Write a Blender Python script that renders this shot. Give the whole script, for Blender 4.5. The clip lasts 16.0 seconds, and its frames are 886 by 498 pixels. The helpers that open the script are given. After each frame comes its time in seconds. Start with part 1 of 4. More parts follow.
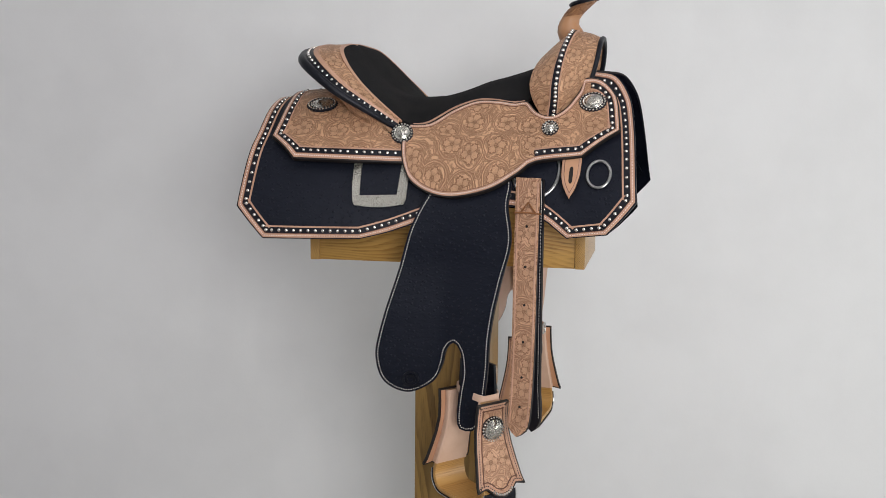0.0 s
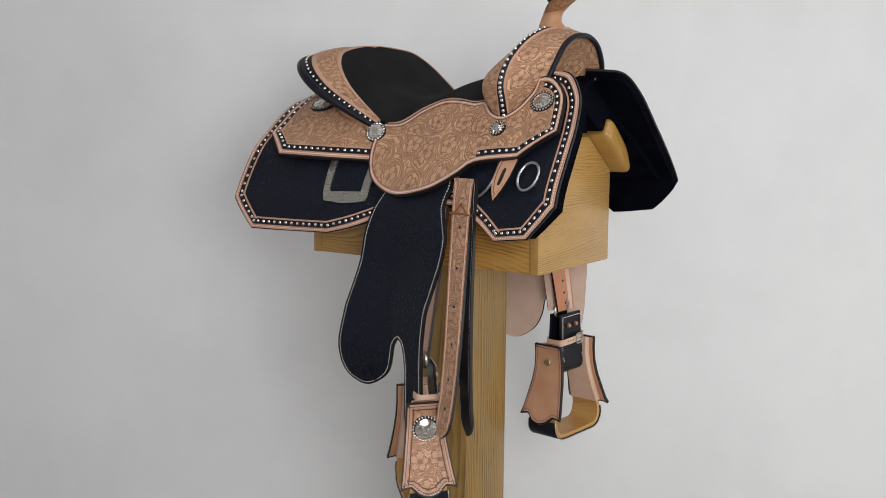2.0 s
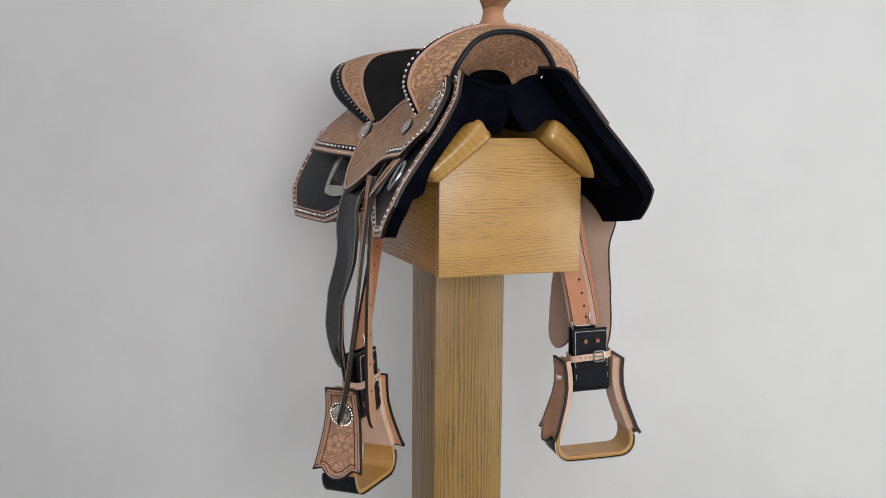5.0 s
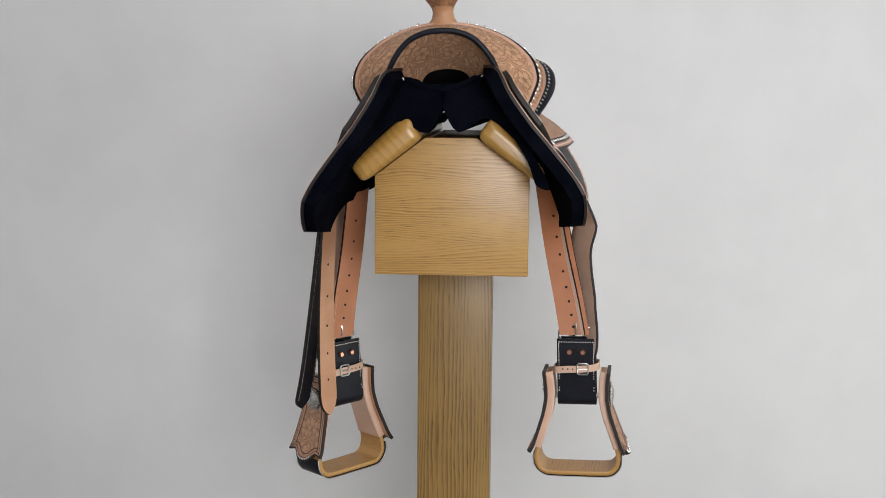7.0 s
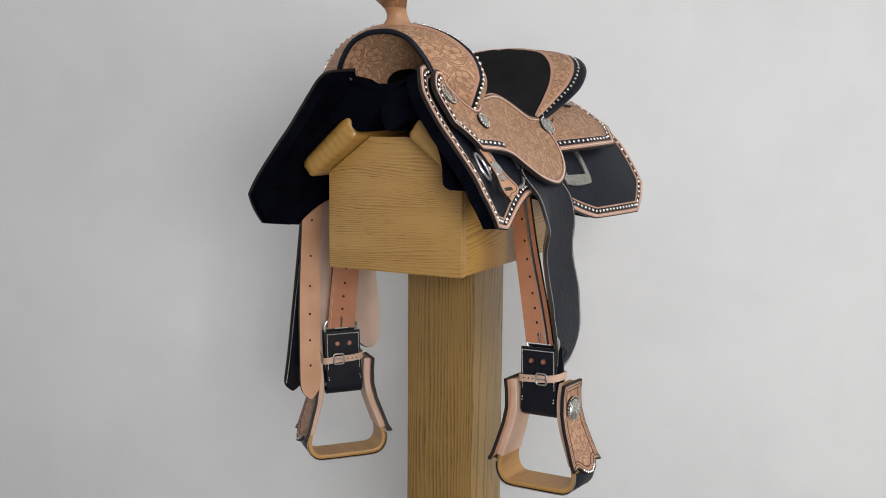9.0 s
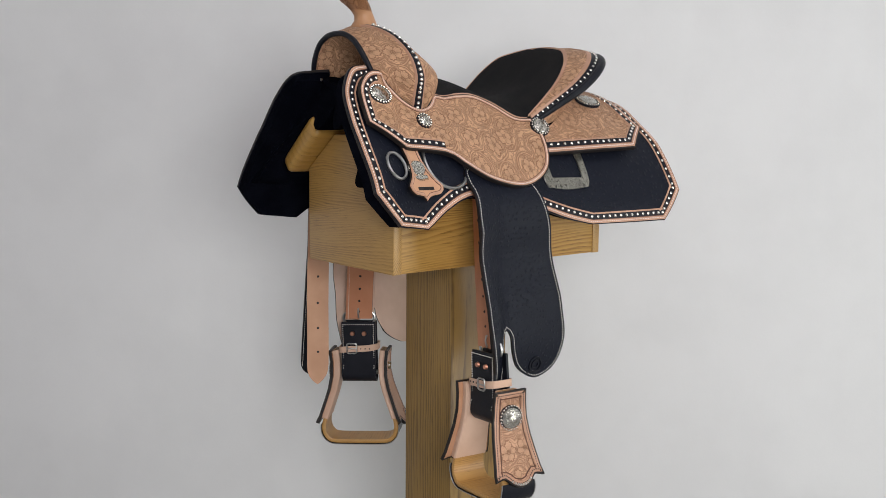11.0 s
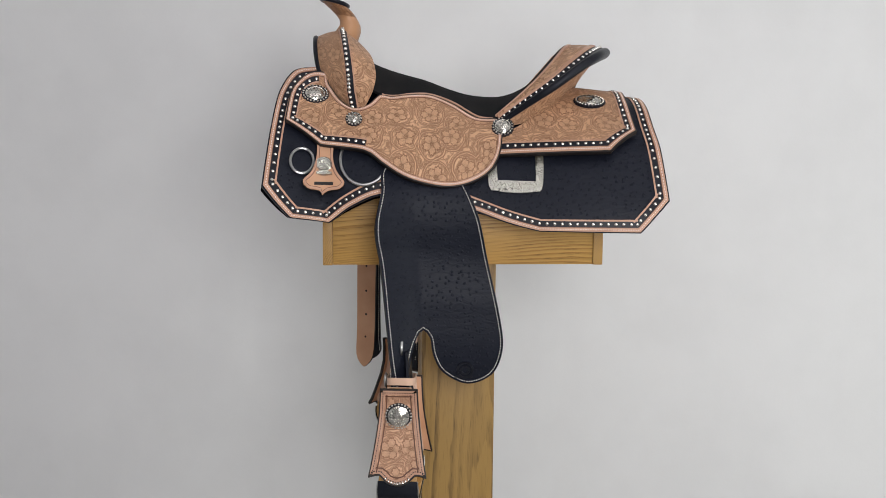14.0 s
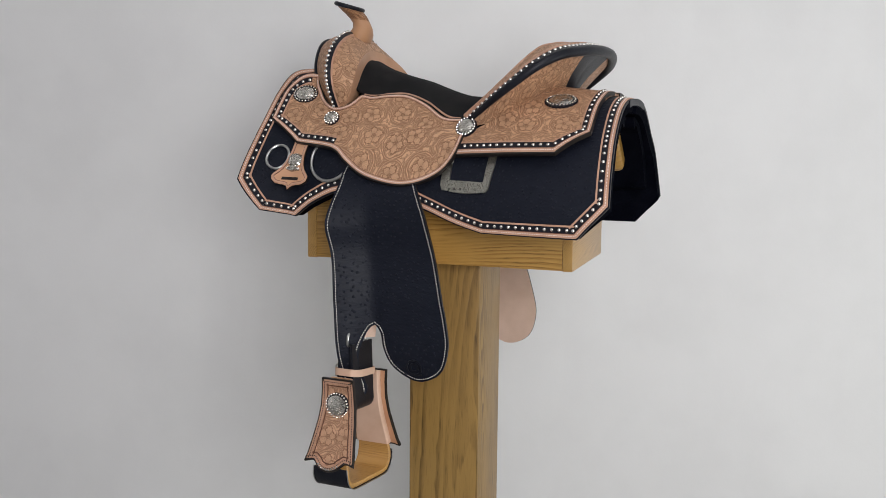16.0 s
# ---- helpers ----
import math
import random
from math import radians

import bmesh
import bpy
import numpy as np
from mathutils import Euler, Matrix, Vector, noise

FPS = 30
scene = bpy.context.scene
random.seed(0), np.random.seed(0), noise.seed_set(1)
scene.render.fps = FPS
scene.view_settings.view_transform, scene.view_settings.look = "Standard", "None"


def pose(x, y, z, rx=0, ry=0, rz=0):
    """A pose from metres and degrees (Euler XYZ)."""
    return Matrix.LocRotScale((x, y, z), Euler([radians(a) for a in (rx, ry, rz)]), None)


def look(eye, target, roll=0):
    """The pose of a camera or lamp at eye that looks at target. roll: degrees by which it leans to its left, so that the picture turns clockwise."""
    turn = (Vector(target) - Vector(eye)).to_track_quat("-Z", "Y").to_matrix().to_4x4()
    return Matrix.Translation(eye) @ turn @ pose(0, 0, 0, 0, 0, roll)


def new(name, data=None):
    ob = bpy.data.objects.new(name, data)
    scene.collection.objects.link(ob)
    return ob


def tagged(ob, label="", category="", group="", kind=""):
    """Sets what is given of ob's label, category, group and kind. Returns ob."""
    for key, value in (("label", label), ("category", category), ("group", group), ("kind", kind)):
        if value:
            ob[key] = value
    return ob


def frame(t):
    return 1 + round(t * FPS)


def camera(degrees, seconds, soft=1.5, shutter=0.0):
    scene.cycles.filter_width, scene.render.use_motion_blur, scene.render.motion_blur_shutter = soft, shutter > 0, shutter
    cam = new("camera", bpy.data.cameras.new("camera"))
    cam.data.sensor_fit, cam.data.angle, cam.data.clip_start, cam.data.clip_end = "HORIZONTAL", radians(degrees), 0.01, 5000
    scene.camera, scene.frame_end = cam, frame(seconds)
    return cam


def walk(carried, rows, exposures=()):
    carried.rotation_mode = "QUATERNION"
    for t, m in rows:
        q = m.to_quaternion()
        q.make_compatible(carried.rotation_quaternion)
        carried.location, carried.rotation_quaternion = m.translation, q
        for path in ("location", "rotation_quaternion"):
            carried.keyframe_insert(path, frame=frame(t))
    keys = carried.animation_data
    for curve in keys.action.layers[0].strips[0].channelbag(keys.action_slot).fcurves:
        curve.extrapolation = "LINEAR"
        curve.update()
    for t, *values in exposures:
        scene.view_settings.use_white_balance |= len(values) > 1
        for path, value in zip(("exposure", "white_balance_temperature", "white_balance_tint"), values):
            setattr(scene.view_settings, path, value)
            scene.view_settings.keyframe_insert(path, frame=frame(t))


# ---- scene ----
H = 1.25          # height of the lens above the floor
WALL_Y = 0.62     # the white wall behind the stand

# camera: it stands still
cam = camera(43.7, 16.0, soft=0.7)
EYE = pose(0, -2.117, H, 90 - 7.655, 0, 0.762) @ pose(0, 0, 0, 0, 0, 0.5)
walk(cam, [(0, EYE), (16, EYE)], exposures=[(0, 0.01), (16, 0.01)])

# ---- light ----
world = bpy.data.worlds.new("world")
scene.world = world
world.use_nodes = True
world.node_tree.nodes["Background"].inputs[0].default_value = (0.5, 0.52, 0.56, 1)
world.node_tree.nodes["Background"].inputs[1].default_value = 0.2


def area_lamp(name, eye, target, sx, sy, watts, colour):
    data = bpy.data.lights.new(name, "AREA")
    data.shape, data.size, data.size_y, data.energy, data.color = "RECTANGLE", sx, sy, watts, colour
    ob = new(name, data)
    ob.matrix_world = look(eye, target)
    return ob


area_lamp("key_light", (0.50, -2.75, H + 0.20), (0.0, 0, H - 0.33), 1.1, 1.0, 40, (0.99, 0.985, 1.0))
# added side fill that grades the wall from right to left; no window there
area_lamp("right_fill", (2.5, -0.95, H - 0.55), (0.1, 0.1, H - 0.50), 1.3, 1.3, 23.5, (0.965, 1.0, 0.955))
# added soft fill from above, with no fitting on the ceiling
area_lamp("overhead_fill", (0.25, -1.8, 2.7), (0.1, -1.65, 0), 2.4, 1.4, 15, (0.98, 0.945, 1.02))

# ---- materials ----


class Nodes:
    """A short way to wire a node tree."""

    def __init__(self, name):
        self.mat = bpy.data.materials.new(name)
        self.mat.use_nodes = True
        self.tree = self.mat.node_tree
        self.bsdf = self.tree.nodes["Principled BSDF"]

    def add(self, kind, ins=None, **props):
        n = self.tree.nodes.new(kind)
        for k, v in props.items():
            setattr(n, k, v)
        for k, v in (ins or {}).items():
            self.link(v, n.inputs[k])
        return n

    def link(self, v, socket):
        if isinstance(v, bpy.types.NodeSocket):
            self.tree.links.new(v, socket)
        else:
            socket.default_value = v

    def math(self, op, a, b=0.0, c=0.0):
        return self.add("ShaderNodeMath", {0: a, 1: b, 2: c}, operation=op).outputs[0]

    def vec(self, op, a, b=(0, 0, 0)):
        return self.add("ShaderNodeVectorMath", {0: a, 1: b}, operation=op).outputs[0]

    def smooth(self, v, lo, hi, a=0.0, b=1.0):
        return self.add("ShaderNodeMapRange", {0: v, 1: lo, 2: hi, 3: a, 4: b}, interpolation_type="SMOOTHSTEP").outputs[0]

    def mix(self, f, a, b):
        n = self.add("ShaderNodeMix", data_type="RGBA")
        for v, i in ((f, 0), (a, 6), (b, 7)):
            self.link(v, n.inputs[i])
        return n.outputs[2]

    def noise(self, vec, scale, detail=3.0, rough=0.5, distort=0.0):
        return self.add("ShaderNodeTexNoise", {"Vector": vec, "Scale": scale, "Detail": detail, "Roughness": rough, "Distortion": distort}).outputs[0]

    def coords(self, which="Object"):
        return self.add("ShaderNodeTexCoord").outputs[which]

    def bump(self, height, distance, strength=1.0):
        n = self.add("ShaderNodeBump", {"Height": height, "Distance": distance, "Strength": strength})
        self.link(n.outputs[0], self.bsdf.inputs["Normal"])

    def done(self, colour, rough, metal=0.0, spec=None):
        self.link(colour, self.bsdf.inputs["Base Color"])
        self.link(rough, self.bsdf.inputs["Roughness"])
        self.bsdf.inputs["Metallic"].default_value = metal
        if spec is not None:
            self.bsdf.inputs["Specular IOR Level"].default_value = spec
        return self.mat


def rgb(r, g, b):
    return (r, g, b, 1)


def tooled_leather(name, base, dark, cell=0.050):
    """Natural leather carved with five-petalled flowers among scrolls."""
    n = Nodes(name)
    uv = n.add("ShaderNodeUVMap").outputs[0]
    wob = n.add("ShaderNodeTexNoise", {"Vector": uv, "Scale": 30.0, "Detail": 2.0}).outputs[1]
    wob = n.vec("MULTIPLY", n.vec("SUBTRACT", wob, (0.5, 0.5, 0.5)), (0.011, 0.011, 0))
    p = n.vec("ADD", uv, wob)
    vor = n.add("ShaderNodeTexVoronoi", {"Vector": p, "Scale": 1 / cell, "Randomness": 0.55}, voronoi_dimensions="2D")
    d = n.vec("SUBTRACT", p, vor.outputs["Position"])
    xy = n.add("ShaderNodeSeparateXYZ", {0: d})
    x, y = xy.outputs[0], xy.outputs[1]
    r = n.math("SQRT", n.math("ADD", n.math("MULTIPLY", x, x), n.math("MULTIPLY", y, y)))
    a = n.math("ARCTAN2", y, x)
    hue = n.add("ShaderNodeSeparateColor", {0: vor.outputs["Color"]}).outputs[0]
    a = n.math("ADD", a, n.math("MULTIPLY", hue, 6.0))
    lobe = n.math("ABSOLUTE", n.math("COSINE", n.math("MULTIPLY", a, 2.5)))
    rim = n.math("ADD", n.math("MULTIPLY", lobe, 0.0062), 0.0108)
    rim = n.math("ADD", rim, n.math("MULTIPLY", n.math("SINE", n.math("MULTIPLY", a, 20.0)), 0.0010))
    gap = n.math("SUBTRACT", r, rim)
    def stroke(v, half, soft):
        return n.smooth(n.math("ABSOLUTE", v), half, half + soft, 1.0, 0.0)

    def most(*vs):
        out = vs[0]
        for v in vs[1:]:
            out = n.math("MAXIMUM", out, v)
        return out

    edge = most(stroke(gap, 0.0007, 0.0009), n.math("MULTIPLY", stroke(n.math("ADD", gap, 0.0034), 0.0002, 0.0008), 0.35))
    inside = n.smooth(gap, -0.0004, 0.0004, 1.0, 0.0)
    vein = n.smooth(n.math("MULTIPLY", lobe, r), 0.0004, 0.0013, 1.0, 0.0)
    heart = most(stroke(n.math("SUBTRACT", r, 0.0034), 0.0003, 0.0007), n.smooth(r, 0.0012, 0.002, 0.8, 0.0))
    fan = n.math("MULTIPLY", n.smooth(n.math("SINE", n.math("MULTIPLY", a, 30.0)), 0.1, 1.0, 0.1, 0.75), n.smooth(r, 0.004, 0.0165, 1.0, 0.1))
    petal = most(vein, heart, fan)
    warp = n.noise(uv, 55.0, 1.0)
    turn = n.math("ADD", n.math("MULTIPLY", a, 3.0), n.math("ADD", n.math("MULTIPLY", r, -430.0), n.math("MULTIPLY", warp, 11.0)))
    scroll = n.math("SINE", turn)
    line = stroke(scroll, 0.13, 0.2)
    ground = n.smooth(scroll, -0.97, -0.80, 0.75, 0.0)
    hatch = n.math("SINE", n.math("ADD", n.math("MULTIPLY", turn, 3.0), n.math("MULTIPLY", r, 1500.0)))
    leaf = n.math("MULTIPLY", n.smooth(hatch, 0.45, 0.95, 0.0, 0.6), n.smooth(scroll, 0.0, 0.5))
    vine = n.math("SUBTRACT", r, n.math("ADD", 0.0215, n.math("MULTIPLY", warp, 0.003)))
    stem = most(stroke(vine, 0.0004, 0.0007), stroke(n.math("SUBTRACT", vine, 0.0032), 0.0004, 0.0007))
    instem = n.math("MULTIPLY", n.smooth(vine, 0.0, 0.0004), n.smooth(vine, 0.0024, 0.0028, 1.0, 0.0))
    grit = n.add("ShaderNodeTexVoronoi", {"Vector": uv, "Scale": 560.0}, voronoi_dimensions="2D").outputs["Distance"]
    ground = most(ground, n.math("MULTIPLY", n.smooth(scroll, -0.70, -0.05, 0.85, 0.0), n.smooth(grit, 0.2, 0.5, 1.0, 0.35)))
    around = most(n.math("MULTIPLY", line, 0.9), ground, leaf)
    around = most(n.math("MULTIPLY", around, n.math("SUBTRACT", 1.0, n.math("MULTIPLY", instem, 0.5))), n.math("MULTIPLY", stem, 0.85))
    cut = n.math("ADD", n.math("MULTIPLY", inside, petal), n.math("MULTIPLY", n.math("SUBTRACT", 1.0, inside), around))
    cut = n.math("MINIMUM", n.math("MAXIMUM", cut, edge), 1.0)
    stain = n.noise(uv, 14.0, 4.0)
    grain = n.noise(uv, 700.0, 2.0)
    tone = n.mix(n.smooth(stain, 0.3, 0.7), rgb(*[c * 0.93 for c in base]), rgb(*[min(c * 1.06, 1) for c in base]))
    col = n.mix(n.math("MULTIPLY", cut, 0.72), tone, rgb(*dark))
    n.bump(n.math("ADD", n.math("MULTIPLY", cut, -1.0), n.math("MULTIPLY", grain, 0.12)), 0.0016, 0.85)
    return n.done(col, n.math("ADD", 0.42, n.math("MULTIPLY", cut, 0.2)), spec=0.4)


def plain_leather(name, base, dark, rough=0.5, grain=900.0, depth=0.0002, spec=0.4):
    n = Nodes(name)
    o = n.coords()
    big = n.noise(o, 18.0, 4.0)
    fine = n.noise(o, grain, 3.0)
    col = n.mix(n.smooth(big, 0.3, 0.72), rgb(*base), rgb(*dark))
    n.bump(fine, depth, 0.6)
    return n.done(col, n.math("ADD", rough - 0.08, n.math("MULTIPLY", big, 0.16)), spec=spec)


def ostrich_leather(name):
    """Black hide with raised quill follicles and creases."""
    n = Nodes(name)
    uv = n.add("ShaderNodeUVMap").outputs[0]
    vor = n.add("ShaderNodeTexVoronoi", {"Vector": uv, "Scale": 92.0, "Randomness": 0.85}, voronoi_dimensions="2D")
    spread = n.smooth(n.noise(uv, 9.0, 2.0), 0.30, 0.52)
    quill = n.math("MULTIPLY", n.smooth(vor.outputs["Distance"], 0.05, 0.23, 1.0, 0.0), spread)
    pit = n.math("MULTIPLY", n.smooth(vor.outputs["Distance"], 0.03, 0.12, 1.0, 0.0), spread)
    crease = n.add("ShaderNodeTexNoise", {"Vector": n.vec("MULTIPLY", uv, (1.0, 2.2, 1.0)), "Scale": 55.0, "Detail": 5.0, "Distortion": 0.8}).outputs[0]
    h = n.math("ADD", n.math("SUBTRACT", n.math("MULTIPLY", quill, 0.9), n.math("MULTIPLY", pit, 0.5)), n.math("MULTIPLY", crease, 0.9))
    n.bump(h, 0.0013, 0.8)
    col = n.mix(crease, rgb(0.005, 0.0065, 0.012), rgb(0.011, 0.013, 0.022))
    return n.done(col, n.math("ADD", 0.38, n.math("MULTIPLY", crease, 0.2)), spec=0.17)


def wood(name, light, dark, rough=0.35, pitch=0.0066, axis=0, coat=0.1, swing=0.11, lean=0.8, gloss=0.22):
    """Varnished ash: growth lines along one axis that wander into cathedral arches, with fine pores."""
    n = Nodes(name)
    o = n.coords()
    stretch = [1.0, 1.0, 1.0]
    stretch[axis] = 0.16
    warp = n.noise(n.vec("MULTIPLY", o, tuple(stretch)), 5.0, 2.5, 0.5, 0.5)
    fine = n.noise(n.vec("MULTIPLY", o, tuple(stretch)), 60.0, 2.0)
    part_of = n.add("ShaderNodeSeparateXYZ", {0: o}).outputs
    others = [i for i in range(3) if i != axis]
    across = n.math("ADD", n.math("MULTIPLY", part_of[others[0]], lean), part_of[others[1]])
    across = n.math("ADD", across, n.math("ADD", n.math("MULTIPLY", warp, swing * 2.2), n.math("MULTIPLY", fine, 0.0055)))
    ring = n.math("FRACT", n.math("DIVIDE", across, pitch))
    late = n.math("MULTIPLY", n.smooth(ring, 0.15, 0.85), n.smooth(ring, 0.88, 1.0, 1.0, 0.0))
    late = n.math("MULTIPLY", late, n.smooth(n.noise(n.vec("MULTIPLY", o, tuple(stretch)), 34.0, 2.0), 0.3, 0.62, 0.25, 1.25))
    stretch[axis] = 0.055
    pore = n.noise(n.vec("MULTIPLY", o, tuple(stretch)), 620.0, 3.0)
    big = n.noise(o, 4.0, 3.0)
    col = n.mix(n.math("MULTIPLY", late, 0.72), rgb(*light), rgb(*dark))
    col = n.mix(n.math("MULTIPLY", n.smooth(pore, 0.5, 0.72), n.math("ADD", 0.2, n.math("MULTIPLY", late, 0.6))), col, rgb(*[c * 0.45 for c in dark]))
    col = n.mix(n.smooth(big, 0.35, 0.7, 0.0, 0.28), col, rgb(*dark))
    n.bump(n.math("SUBTRACT", 1.0, n.math("ADD", n.math("MULTIPLY", pore, 0.5), n.math("MULTIPLY", late, 0.4))), 0.0004, 0.6)
    n.bsdf.inputs["Coat Weight"].default_value = coat
    n.bsdf.inputs["Coat Roughness"].default_value = gloss
    return n.done(col, n.math("ADD", rough, n.math("MULTIPLY", pore, 0.15)))


def metal(name, colour, rough=0.2, engraved=0.0):
    n = Nodes(name)
    o = n.coords()
    tarnish = n.noise(o, 120.0, 3.0)
    col = rgb(*colour)
    if engraved:
        w = n.add("ShaderNodeTexNoise", {"Vector": o, "Scale": 85.0, "Detail": 1.0, "Distortion": 1.6}).outputs[0]
        cut = n.smooth(n.math("ABSOLUTE", n.math("SINE", n.math("MULTIPLY", w, 34.0))), 0.3, 0.65, 1.0, 0.0)
        col = n.mix(n.math("MULTIPLY", cut, 0.85), col, rgb(0.05, 0.048, 0.042))
        n.bump(n.math("SUBTRACT", 1.0, cut), 0.0006, engraved)
    return n.done(col, n.math("ADD", rough, n.math("MULTIPLY", tarnish, 0.15)), 1.0)


def painted(name, colour, rough=0.7):
    n = Nodes(name)
    o = n.coords()
    fine, big = n.noise(o, 160.0, 3.0), n.noise(o, 1.5, 2.0)
    n.bump(fine, 0.0004, 0.3)
    return n.done(n.mix(big, rgb(*[c * 0.98 for c in colour]), rgb(*colour)), rough)


TAN = (0.635, 0.372, 0.218)
M_TOOLED = tooled_leather("tooled_leather", TAN, (0.15, 0.056, 0.023))
M_TOOLED_FINE = tooled_leather("tooled_leather_fine", (0.64, 0.375, 0.232), (0.18, 0.072, 0.034), 0.044)
M_RIM = plain_leather("tan_rim_leather", (0.55, 0.325, 0.225), (0.45, 0.25, 0.165))
M_PLAIN = plain_leather("plain_tan_leather", (0.60, 0.34, 0.205), (0.52, 0.28, 0.16), 0.45)
M_HORN = plain_leather("oiled_horn_leather", (0.47, 0.25, 0.13), (0.38, 0.19, 0.09), 0.38)
M_HORN_CAP = tooled_leather("tooled_horn_leather", (0.44, 0.22, 0.105), (0.13, 0.048, 0.02), 0.044)
M_FLESH = plain_leather("flesh_side_leather", (0.70, 0.51, 0.41), (0.62, 0.44, 0.34), 0.75, 500.0, 0.0004)
M_STRAP = plain_leather("russet_strap_leather", (0.55, 0.24, 0.13), (0.48, 0.20, 0.10), 0.5)
M_OSTRICH = ostrich_leather("black_ostrich_leather")
M_BLACK = plain_leather("black_leather", (0.006, 0.007, 0.011), (0.011, 0.012, 0.018), 0.40, spec=0.22)
M_SUEDE = plain_leather("black_suede", (0.011, 0.011, 0.012), (0.019, 0.018, 0.018), 0.95, 1400.0, 0.0005, 0.12)
M_FLEECE = plain_leather("black_fleece", (0.0016, 0.002, 0.0042), (0.0036, 0.0042, 0.0075), 1.0, 260.0, 0.003, 0.02)
M_EDGE = plain_leather("dark_edge_dye", (0.009, 0.006, 0.006), (0.016, 0.011, 0.009), 0.5)
M_SILVER = metal("silver", (0.86, 0.84, 0.79), 0.16)
M_ENGRAVED = metal("engraved_silver", (0.78, 0.76, 0.70), 0.12, 0.7)
M_KEEPER = metal("chased_silver", (0.56, 0.545, 0.48), 0.24, 0.8)
M_STEEL = metal("stainless_steel", (0.50, 0.50, 0.49), 0.24)
M_COPPER = metal("copper", (0.75, 0.36, 0.24), 0.25)
M_THREAD = painted("white_thread", (0.72, 0.68, 0.62), 0.9)
M_PINK = painted("pale_tan_thread", (0.80, 0.68, 0.62), 0.9)
M_GROOVE = plain_leather("burnished_groove", (0.17, 0.07, 0.04), (0.12, 0.05, 0.03), 0.5)
M_STRING = plain_leather("brown_lacing", (0.27, 0.11, 0.04), (0.2, 0.08, 0.03), 0.6)
M_WOOD = wood("varnished_ash", (0.49, 0.285, 0.083), (0.325, 0.17, 0.043), pitch=0.0042, axis=1, swing=0.085, coat=0.4, gloss=0.30)
M_WOOD_X = wood("varnished_ash_long", (0.50, 0.285, 0.07), (0.31, 0.15, 0.028), axis=0)
M_WOOD_Z = wood("varnished_ash_upright", (0.335, 0.200, 0.055), (0.165, 0.092, 0.025), axis=2, lean=0.05, swing=0.075)
M_STIRRUP = wood("bent_stirrup_wood", (0.50, 0.28, 0.085), (0.42, 0.215, 0.06), pitch=0.004, axis=0, swing=0.02)
M_PAD = wood("polished_pad_wood", (0.43, 0.24, 0.055), (0.36, 0.19, 0.04), rough=0.24, pitch=0.018, axis=0, coat=0.4, swing=0.05)
M_SLEEVE = plain_leather("pale_tan_leather", (0.70, 0.485, 0.365), (0.62, 0.41, 0.295), 0.5)
def backdrop_paint(name, colour):
    """Hung white backdrop: faint soft undulations, slightly uneven tone and a fine tooth."""
    n = Nodes(name)
    o = n.coords()
    fold = n.noise(n.vec("MULTIPLY", o, (1.0, 1.0, 0.45)), 2.6, 2.0, 0.45, 0.6)
    mottle = n.noise(o, 5.5, 4.0, 0.55)
    fine = n.noise(o, 160.0, 3.0)
    n.bump(n.math("ADD", n.math("MULTIPLY", fold, 1.0), n.math("MULTIPLY", fine, 0.006)), 0.045, 0.5)
    col = n.mix(n.smooth(mottle, 0.3, 0.75), rgb(*colour), rgb(*[c * 0.955 for c in colour]))
    return n.done(col, 0.85)


M_WALL = painted("white_wall_paint", (0.80, 0.80, 0.80), 0.8)
M_BACKDROP = backdrop_paint("white_backdrop", (0.81, 0.81, 0.81))
# unseen floor: this grey sets how much light bounces onto the lower wall
M_FLOOR = painted("bounce_floor_grey", (0.27, 0.262, 0.25), 0.5)
# grey of the unseen south wall, chosen so metal and black leather reflect darker
M_BACKWALL = painted("reflected_grey", (0.30, 0.30, 0.31), 0.8)

# ---- mesh tools ----


def finish(name, bm, mats, parent=None, label="", smooth=True):
    bmesh.ops.recalc_face_normals(bm, faces=bm.faces[:])
    me = bpy.data.meshes.new(name)
    bm.to_mesh(me)
    bm.free()
    for m in mats if isinstance(mats, (list, tuple)) else [mats]:
        me.materials.append(m)
    if smooth:
        me.shade_smooth()
        me.set_sharp_from_angle(angle=radians(38))
    ob = new(name, me)
    ob.parent = parent
    if label:
        tagged(ob, label)
    if name in ("stitching", "cover_stitching", "bead_ring", "bead_row"):
        tagged(ob, kind="stuff")
    return ob


def part(name, bm, material, parent, label=""):
    return finish(name, bm, material, parent, label)


def empty(name, m, label, category, kind=""):
    ob = new(name)
    ob.empty_display_size = 0.1
    ob.matrix_world = m
    return tagged(ob, label, category, "", kind)


def box_bm(x0, x1, y0, y1, z0, z1, bevel=0.0, segments=2):
    bm = bmesh.new()
    bmesh.ops.create_cube(bm, size=1)
    for v in bm.verts:
        v.co = Vector(((x0, x1)[v.co.x > 0], (y0, y1)[v.co.y > 0], (z0, z1)[v.co.z > 0]))
    if bevel:
        bmesh.ops.bevel(bm, geom=bm.edges[:], offset=bevel, segments=segments, affect="EDGES", profile=0.6)
    return bm


